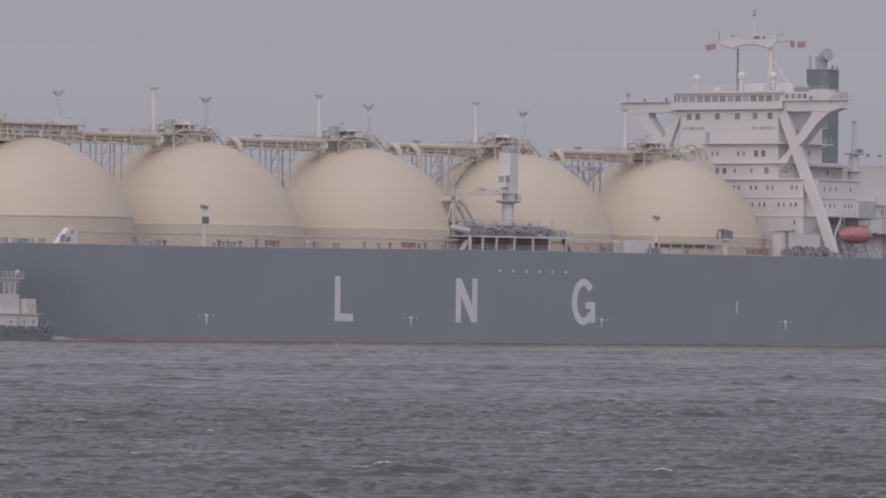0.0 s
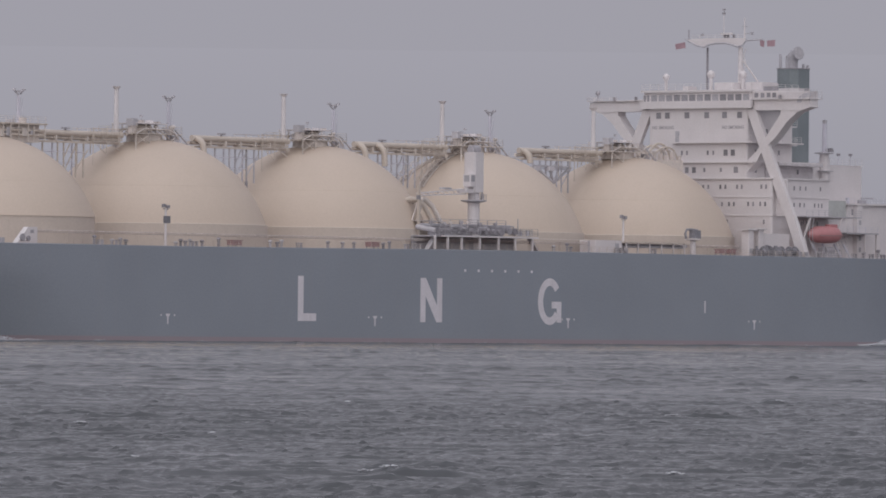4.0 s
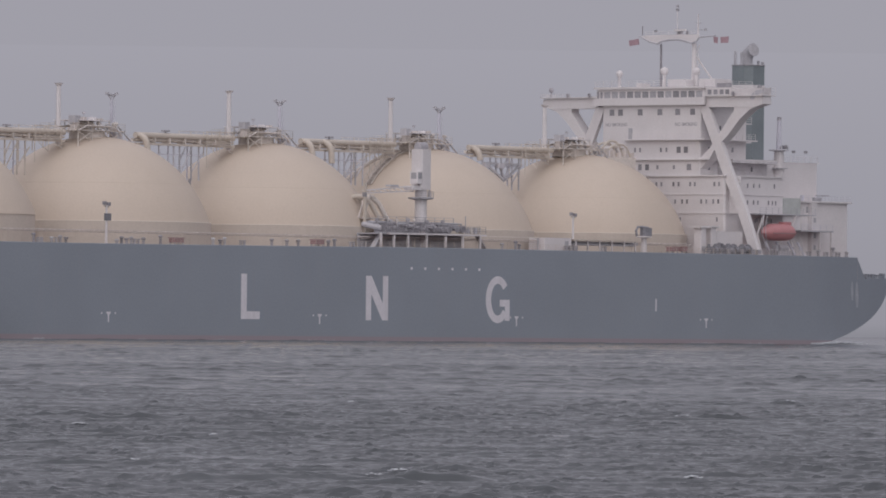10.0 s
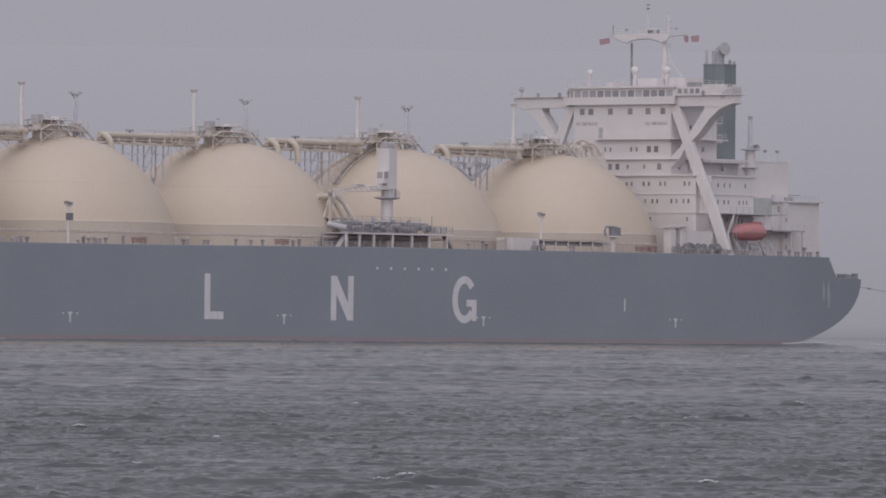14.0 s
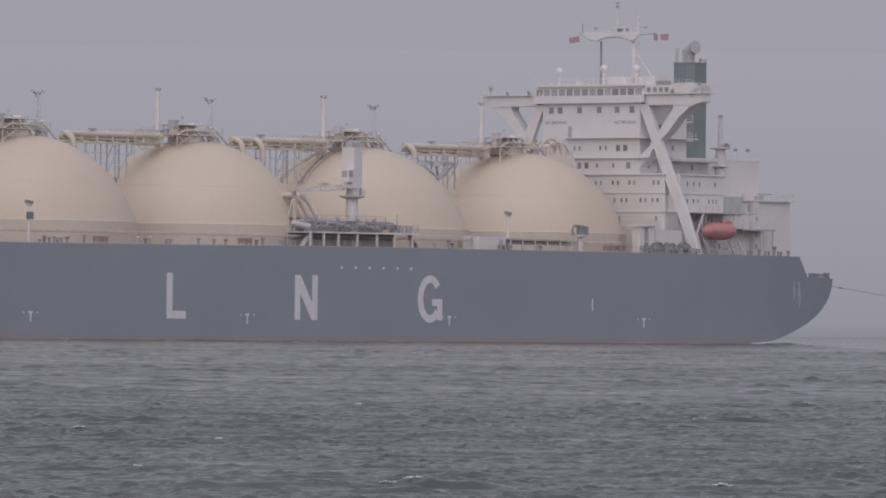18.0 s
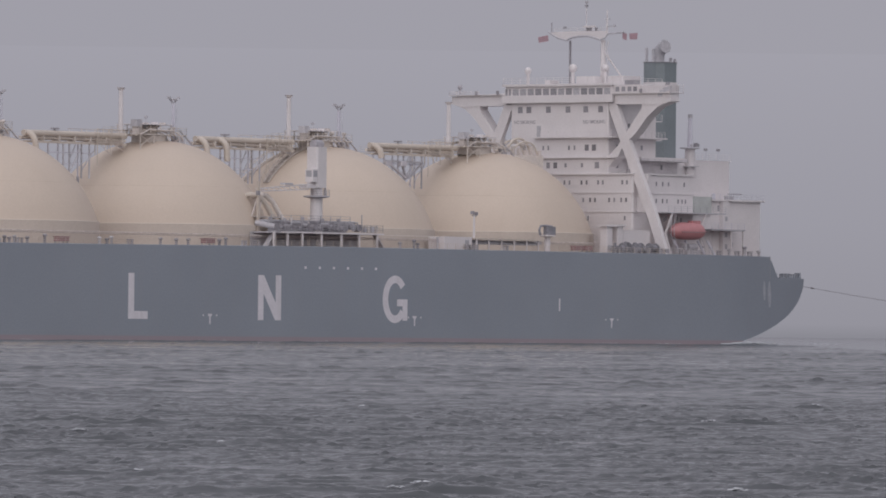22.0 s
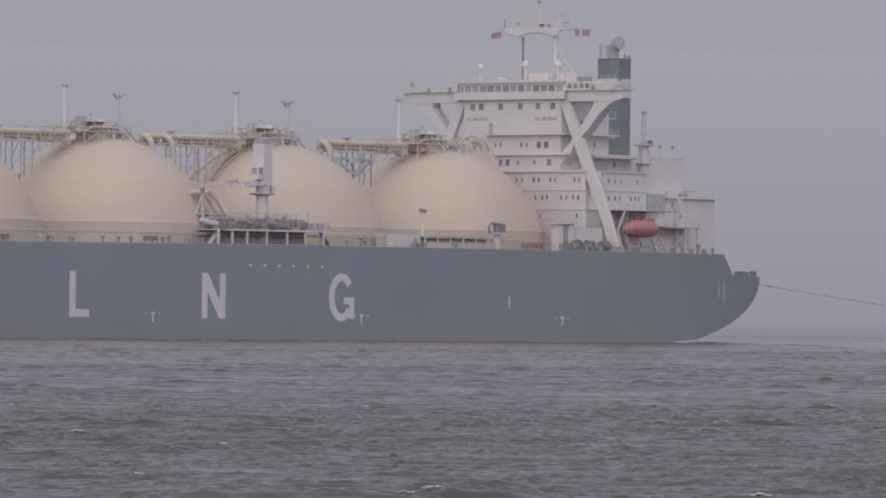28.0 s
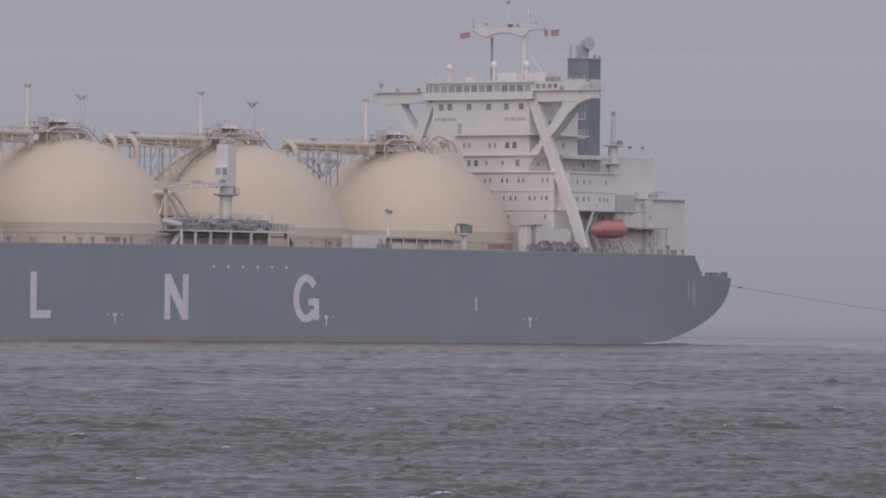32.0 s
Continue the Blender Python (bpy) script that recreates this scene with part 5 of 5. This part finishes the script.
def deck_lines():
    """Pipes along the tank skirts, and light steel frames on the after deck."""
    for y, z, r in ((20.5, 16.6, 0.08), (20.1, 16.35, 0.07)):
        p = part("deck_pipe", tube(geo(), (60, y, z), (-118, y, z), r, k=6), RUST, ship, "thin tan pipe along the tank skirts")
        for i in range(22):
            part("support", tube(geo(), (58 - 8 * i, y, deck_z(58 - 8 * i) - 0.15), (58 - 8 * i, y, z), 0.06, k=5), CREAM_DULL, p)
    f = part("walkway_beam", box(geo(), -76.9, -61.6, 20.9, 21.1, 17.0, 17.15), TAN, ship, "thin steel beam on posts beside the platform")
    for x in (-61.8, -76.7):
        part("post", box(geo(), x - 0.12, x + 0.12, 20.9, 21.1, DECK - 0.15, 17.0), GREY, f)
    part("canopy_beam", box(geo(), -102.7, -85.1, 20.9, 21.3, 16.15, 16.6), GREY, ship, "grey beam over the deck pipes")
    part("tank_lamp", box(geo(), -2.2, -1.8, 11.0, 11.4, 24.2, 25.2, 0.08), DARK, ship, "small dark lamp on a tank cover")


deck_lines()


def accommodation_ladder_head():
    o = [(63.4, 14.35), (60.7, 17.0), (58.7, 17.05), (58.7, 14.35)]
    h = part("ladder_house", prism(geo(), o, 21.4, 22.4), WHITE, ship, "white sloped gangway housing with dark wheels")
    part("port", box(geo(), 59.5, 60.3, 22.38, 22.43, 16.1, 16.6), DARK, h)
    part("wheel", tube(geo(), (62.1, 22.4, 15.45), (62.1, 22.6, 15.45), 0.55, k=14), DARK, h)
    part("wheel", tube(geo(), (60.8, 22.4, 15.3), (60.8, 22.6, 15.3), 0.4, k=14), DARK, h)


accommodation_ladder_head()


def side_light(x, y, top, flag):
    m = part("deck_lamp", tube(geo(), (x, y, deck_z(x) - 0.1), (x, y, top - 0.7), 0.22, 0.16, 8), WHITE, ship, "white deck lamp post with dark floodlights")
    for dx, dz in ((-0.5, 0.0), (0.45, 0.15)):
        part("floodlight", box(geo(), x + dx - 0.32, x + dx + 0.32, y - 0.25, y + 0.25, top - 0.75 + dz, top - 0.2 + dz, 0.1), DARK, m)
    part("bracket", tube(geo(), (x - 0.6, y, top - 0.9), (x + 0.6, y, top - 0.75), 0.07, k=5), DARK, m)
    if flag:
        part("number_board", box(geo(), x - 0.85, x + 0.75, y + 0.2, y + 0.26, 18.1, 19.2), BLACK, m, "dark red board on a lamp post")


side_light(29.2, 22.0, 21.1, True)
side_light(-86.2, 20.7, 21.4, False)
b4 = deck_box("cargo_gear_locker", -80.4, 7.0, 2.2, WHITE, y=20.6, d=3.4, label="white cargo gear locker on deck")
part("door", box(geo(), -83.0, -82.1, 22.3, 22.36, DECK + 0.1, DECK + 1.7), GREY, b4)
for x in (-83.2, -84.4, -82.0):
    loose("steel_drum", lathe(geo(), [(0.36, DECK - 0.05), (0.36, DECK + 0.3), (0.39, DECK + 0.32), (0.36, DECK + 0.35), (0.36, DECK + 0.62), (0.39, DECK + 0.64), (0.36, DECK + 0.67), (0.36, DECK + 0.95)], x + 0.2, 22.9, 14), DARK, "dark steel drum beside a white locker", "drum", "drums by the locker")
gal = part("pipe_gallery", box(geo(), -101.0, -84.6, 20.6, 22.6, 16.75, 16.95), CREAM_DULL, ship, "low pipe gallery with posts along the deck")
for x in (-84.9, -88, -91.2, -94.4, -97.6, -100.6):
    part("post", box(geo(), x - 0.1, x + 0.1, 22.3, 22.5, DECK - 0.1, 16.75), WHITE, gal)
for y in (21.0, 21.5, 22.0):
    part("pipe", tube(geo(), (-84.6, y, 16.1), (-101, y, 16.1), 0.14, k=8), GREY, gal)


def provision_davit():
    d = part("stores_davit", tube(geo(), (-103.4, 22.0, DECK - 0.1), (-103.4, 22.0, 17.7), 0.55, 0.45, 12), WHITE, ship, "small deck davit with a dark winch on a white base")
    part("table", lathe(geo(), [(0.5, 17.4), (1.3, 17.5), (1.3, 17.65), (0.5, 17.7)], -103.4, 22.0, 14), WHITE, d)
    part("winch", box(geo(), -105.1, -102.8, 21.4, 22.6, 17.75, 19.1, 0.3), BLACK, d)
    part("arm", pipe(geo(), [(-101.5, 22.0, 17.7), (-101.3, 22.0, 18.6), (-101.7, 22.0, 19.2), (-102.9, 22.0, 19.25), (-104.6, 22.0, 19.1)], 0.2, 8), BLACK, d)


provision_davit()


def winch_gear():
    """Stands, rollers and coiled hawsers crowded round the after winches."""
    rs = random.Random(13)
    for i in range(20):
        x = -120.4 - 0.46 * i + rs.uniform(-0.2, 0.2)
        h = rs.uniform(0.9, 2.2)
        w = rs.uniform(0.25, 0.7)
        if i % 3 == 0:
            part("roller_stand", tube(geo(), (x, 22.4, DECK - 0.05), (x, 22.4, DECK + h), w * 0.6, w * 0.45, 10), BLACK, ship, "dark roller stand beside the winches")
        elif i % 3 == 1:
            part("hawser_reel", tube(geo(), (x - w * 0.5, 22.2, DECK + 0.7), (x + w * 0.5, 22.2, DECK + 0.7), 0.72, k=12), BLACK, ship, "dark reel of hawser beside the winches")
        else:
            part("control_stand", box(geo(), x - w * 0.5, x + w * 0.5, 22.0, 22.7, DECK - 0.05, DECK + h, 0.08), BLACK, ship, "dark winch control stand")


winch_gear()


def vent_house(x, w, top):
    v = part("vent_trunk", box(geo(), x - w / 2, x + w / 2, 19.0, 20.6, DECK - 0.1, top, 0.12), WHITE, ship, "white ventilation trunk abaft the last tank")
    part("hood", box(geo(), x - w / 2 - 0.5, x + w / 2 + 0.5, 18.7, 20.9, top, top + 0.25), WHITE, v)
    part("grille", box(geo(), x - w / 2 + 0.2, x + w / 2 - 0.2, 20.58, 20.63, DECK + 0.6, DECK + 1.4), GREY, v)


vent_house(-121.4, 1.5, 19.4)
vent_house(-124.2, 1.5, 19.5)
part("deck_store", box(geo(), -133.0, -125.6, 16.5, 20.0, DECK - 0.1, 18.9, 0.15), WHITE, ship, "white store on deck before the bridge front")
for x, y in ((-123.5, 22.0), (-127.0, 21.8), (-130.3, 22.2)):
    winch(x, y)
for x in (-125.2, -128.8, -131.8, -133.6):
    deck_box("mooring_roller", x, 0.9, 1.0, DARK, y=22.9, d=0.6, label="dark mooring roller on the deck edge")
for x, y in ((-152.0, 20.6), (-158.0, 19.8), (-163.0, 18.6)):
    bollard(x, y - 1.0)
for x, y, h in ((-139.0, 21.6, 0.8), (-146.5, 20.2, 1.3), (-155.0, 19.4, 0.9), (-160.5, 18.4, 1.4), (-166.2, 17.0, 0.8)):
    vent_post(x, h, y, 0.25, DARK)
part("stern_rail", railing(geo(), [(x, half_breadth(x, DECK) - 0.25, DECK) for x in range(-134, -169, -5)], 1.05, 0.04), WHITE, ship, "white rail round the after deck")
part("poop_front", box(geo(), -168.3, -167.9, -18.0, 18.0, POOP - 0.2, DECK, 0.05), GREY, ship, "grey bulkhead above the mooring deck")
part("deck_rail", railing(geo(), [(x, half_breadth(x, DECK) - 0.25, deck_z(x)) for x in (-132, -100, -60, -40, -20, 0, 20, 40, 50, 60)], 1.0, 0.03, 2.0), CREAM_DULL, ship, "low wire rail along the deck edge")
for x, y in ((-174.5, 9.0), (-180.5, 5.0), (-186.0, 1.5)):
    winch(x, y, POOP, 0.8)
for x in (-172.6, -176.4, -180.2, -183.6, -187.2):
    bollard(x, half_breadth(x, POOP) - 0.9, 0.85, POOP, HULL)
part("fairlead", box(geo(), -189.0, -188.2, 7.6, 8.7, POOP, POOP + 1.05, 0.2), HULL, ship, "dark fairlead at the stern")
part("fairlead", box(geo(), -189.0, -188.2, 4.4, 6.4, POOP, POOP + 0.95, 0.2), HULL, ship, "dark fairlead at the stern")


def scuffs():
    """Pale rubbed patches low on the quarter."""
    for x, z0, z1, w in ((-165.6, 7.6, 10.8, 0.6), (-168.0, 6.4, 10.8, 0.8)):
        g = geo()
        n = 8
        for i in range(n + 1):
            z = z0 + (z1 - z0) * i / n
            wd = w * math.sin(math.pi * (0.12 + 0.8 * i / n))
            for dx in (-wd, wd):
                xx = x + dx + 0.25 * i / n
                g[0].append((xx, half_breadth(xx, z) + 0.05, z))
        for i in range(n):
            g[1].append((2 * i, 2 * i + 1, 2 * i + 3, 2 * i + 2))
        part("rubbed_patch", g, RUBBED, hull, "pale rubbed paint on the dark hull")


scuffs()


def tow_line():
    pts = []
    for i in range(25):
        d = -2.6 + 80.0 * i / 24.0
        pts.append((-191.2 - d, 5.0, 10.45 - 0.10 * d + 0.0002 * d * d))
    t = loose("tow_line", pipe(geo(), pts, 0.042, 6), ROPE, "dark tow rope running astern from the fairlead", "rope")
    part("eye_splice", tube(geo(), (-196.6, 5.0, 9.92), (-197.4, 5.0, 9.84), 0.13, k=8), ROPE, t)


tow_line()


# ---- the tug alongside ----
def build_tug():
    tug = new("harbour_tug")
    tagged(tug, "dark-hulled harbour tug with a white deckhouse and mast", "tug")
    v, f = [], []
    xs = [-11.6, -11.4, -10.9, -9.8, -8.2, -5, 0, 5, 9, 12, 14.5, 16, 16.6]
    zs = [-1.0, 0.0, 0.7, 1.4, 2.1]

    def hb(x, z):
        a = 1 - max(0.0, (x - 3) / 13.6) ** 2.4
        q = 1 - max(0.0, (-x - 8.6) / 3.2) ** 3
        return max(0.05, 4.7 * max(0.0, a) ** 0.8 * max(0.35, q) * (0.9 + 0.045 * z))
    n, m = len(xs), len(zs)
    for s in (1, -1):
        for x in xs:
            rise = 1.6 * max(0.0, x / 16.6) ** 2
            for z in zs:
                zz = z + rise * max(0.0, z) / 1.5
                v.append((x + (0.5 * z if x > 12 else 0), s * hb(x, z), zz))
    for s in range(2):
        for i in range(n - 1):
            for j in range(m - 1):
                a = s * n * m + i * m + j
                f.append((a, a + m, a + m + 1, a + 1))
    for i in (0, n - 1):
        for j in range(m - 1):
            f.append((i * m + j, i * m + j + 1, n * m + i * m + j + 1, n * m + i * m + j))
    for i in range(n - 1):
        f.append((i * m + m - 1, (i + 1) * m + m - 1, n * m + (i + 1) * m + m - 1, n * m + i * m + m - 1))
    part("hull", (v, f), TUG_HULL, tug)
    for i in range(9):
        x = -7.8 + 2.1 * i
        part("tyre_fender", lathe(geo(), [(0.18, -0.12), (0.34, -0.16), (0.42, 0.0), (0.34, 0.16), (0.18, 0.12)], 0, 0, 12, cap=False), DARK, tug, at=pose(x, hb(x, 1.8) + 0.12, 1.75, 90, 0, 0))
    d = part("deckhouse", box(geo(), -7.9, 6.0, -3.2, 3.2, 1.4, 3.85, 0.3), DINGY_SHADE, tug, "white lower deckhouse")
    part("deck_edge", box(geo(), -8.1, 6.3, -3.45, 3.45, 3.8, 3.95), DINGY_SHADE, d)
    for x in (-6.6, -4.6, -1.8, 1.0):
        part("porthole", tube(geo(), (x, 3.2, 2.7), (x, 3.26, 2.7), 0.2 if x > -6 else 0.38, k=12), DARK, d)
    part("door", box(geo(), -3.9, -3.0, 3.2, 3.25, 1.6, 3.4), GREY, d)
    up = part("funnel_house", box(geo(), -7.8, -4.9, -2.0, 3.0, 3.9, 6.1, 0.5), DINGY_SHADE, tug, "white funnel house, rusty at its base")
    part("rust_band", box(geo(), -7.84, -4.85, -2.05, 3.05, 3.95, 5.4, 0.48), RUST, up)
    w = part("wheelhouse", box(geo(), -4.9, 1.6, -2.3, 2.3, 3.9, 9.0, 0.4), DINGY_SHADE, tug, "white wheelhouse with tall windows")
    for x in (-4.1, -2.9, -1.7, -0.5, 0.7):
        part("window", box(geo(), x - 0.4, x + 0.4, 2.28, 2.34, 6.8, 8.5), GLASS, w)
    for y in (-1.5, -0.5, 0.5, 1.5):
        part("window", box(geo(), -4.96, -4.88, y - 0.38, y + 0.38, 6.8, 8.5), GLASS, w)
    part("roof", box(geo(), -5.2, 2.0, -2.6, 2.6, 9.0, 9.2), DINGY_SHADE, w)
    part("railing", railing(geo(), [(-5.1, 2.5, 9.2), (1.9, 2.5, 9.2)], 0.9, 0.05, 0.9), DINGY_SHADE, w)
    part("railing", railing(geo(), [(-11.0, 3.4, 2.0), (-8.4, 4.3, 2.0)], 0.8, 0.05, 1.2), GREY, tug)
    mast = part("mast", tube(geo(), (-1.6, 0, 9.1), (-1.6, 0, 17.2), 0.28, 0.12, 8), PALE, tug)
    for z, l in ((12.0, 0.9), (14.2, 0.7)):
        part("yard", tube(geo(), (-1.6 - l, 0, z), (-1.6 + l, 0, z), 0.09, k=6), PALE, mast)
    part("radar", box(geo(), -2.5, -0.7, -0.2, 0.2, 11.0, 11.25), DINGY_SHADE, mast)
    part("searchlight", tube(geo(), (-4.4, 1.6, 9.9), (-4.9, 1.6, 10.1), 0.3, k=10), DINGY_SHADE, w)
    part("deck_winch", tube(geo(), (-9.2, -1.2, 2.5), (-9.2, 1.4, 2.5), 0.45, k=14), GREY, tug)
    part("tow_bitt", box(geo(), -10.8, -10.4, -1.2, 1.2, 1.4, 2.6, 0.1), DARK, tug)
    return tug


tug = build_tug()


# ---- foam ----
def fleck(g, x, y, z, r, rs):
    """One small torn scrap of foam."""
    v, f = g
    b, n = len(v), 6
    v.append((x, y, z + r * rs.uniform(0.25, 0.6)))
    for i in range(n):
        w = 2 * math.pi * i / n
        q = r * rs.uniform(0.5, 1.3)
        v.append((x + 1.7 * q * math.cos(w), y + 0.6 * q * math.sin(w), z - 0.15 * r))
    for i in range(n):
        f.append((b, b + 1 + i, b + 1 + (i + 1) % n))


def whitecaps():
    rs = random.Random(21)
    g = geo()
    for i, (cx, cy, high, wide, lean) in enumerate(CRESTS):
        if i % 8:
            continue
        s = 0.7 + cy / 500.0
        length = rs.uniform(0.12, 0.3) * s
        x0 = cx + rs.uniform(-0.3, 0.3) * wide
        gx, gy = np.meshgrid(np.linspace(x0 - 0.02, x0 + 0.02, 3), np.linspace(cy - 0.6, cy + 0.6, 25))
        z = wave_height(gx, gy, np.full_like(gx, 0.12 if cy < 340 else 0.3), *SEA)
        j = np.unravel_index(z.argmax(), z.shape)
        for k in range(rs.randint(10, 28)):
            u = rs.gauss(0, 0.5)
            fleck(g, x0 + u * length, gy[j] - 0.04 - 0.12 * rs.random() * s, z[j] - 0.03 * abs(u) - 0.05 * u * u * length + rs.uniform(-0.02, 0.012) * s, rs.uniform(0.012, 0.034) * s, rs)
    ob = new("whitecaps", mesh_of("whitecaps", g, True, (FOAM,)))
    return tagged(ob, "small white crests breaking on the grey sea", "foam", kind="stuff")


caps = whitecaps()


def wake():
    """Broken water along the hull and astern, in the carrier's space."""
    rs = random.Random(4)
    g = geo()
    for i in range(160):
        x = -156 - 20 * rs.random() ** 1.3
        fleck(g, x, 19 + 0.35 * (x + 156) + rs.uniform(-4, 3), rs.uniform(0.03, 0.12), rs.uniform(0.08, 0.24), rs)
    for i in range(420):
        u = min(1.0, max(0.0, rs.gauss(0.45, 0.25)))
        x = -149 - 19 * u
        fleck(g, x, half_breadth(x, 0.0) + 0.3 + rs.uniform(-0.2, 0.8), 0.06 + rs.uniform(0.0, 0.36) * math.sin(math.pi * (0.1 + 0.8 * u)), rs.uniform(0.12, 0.36), rs)
    for x in (-201.5, -205.0, -226.0, -229.5):
        for k in range(14):
            fleck(g, x + rs.gauss(0, 0.9), rs.uniform(1, 5), rs.uniform(0.05, 0.16), rs.uniform(0.06, 0.2), rs)
    for i in range(13):
        x = 80 - 20 * i + rs.uniform(-8, 8)
        for k in range(rs.randint(4, 18)):
            u = x + rs.gauss(0, 1.4)
            fleck(g, u, half_breadth(u, 0.0) + rs.uniform(0.2, 0.5), rs.uniform(0.0, 0.16), rs.uniform(0.06, 0.2), rs)
    ob = new("ship_wake", mesh_of("ship_wake", g, True, (FOAM,)))
    return tagged(ob, "thin white foam along the carrier's waterline and stern", "foam", kind="stuff")


foam = wake()


def tug_wash():
    rs = random.Random(9)
    g = geo()
    for i in range(220):
        u = rs.random() ** 1.4
        fleck(g, -11.2 - 11 * u, rs.uniform(-3.5, 4.5), rs.uniform(0.0, 0.9 * (1 - u) ** 2 + 0.1), rs.uniform(0.08, 0.35) * (1 - 0.6 * u), rs)
    ob = new("tug_wash", mesh_of("tug_wash", g, True, (SPRAY,)))
    return tagged(ob, "pale churned wash behind the tug", "foam", kind="stuff")


wash = tug_wash()


def motions():
    at = {t: pose(x, y, 0.0, 0, 0, rz) for t, x, y, rz in SHIP}
    walk(ship, list(at.items()))
    walk(foam, list(at.items()))
    for ob in LOOSE:
        walk(ob, list(at.items()))
    beside = [(t, m @ pose(91.2 + 0.85 * t, 34.0, 0.0)) for t, m in at.items()]
    walk(tug, beside)
    walk(wash, beside)
    drift = [(t, pose(0.04 * t - 0.6, -0.9 * t + 14, 0.0)) for t in range(0, 33, 4)]
    for ob in (water, near_chop, far_chop, caps):
        walk(ob, drift)


motions()
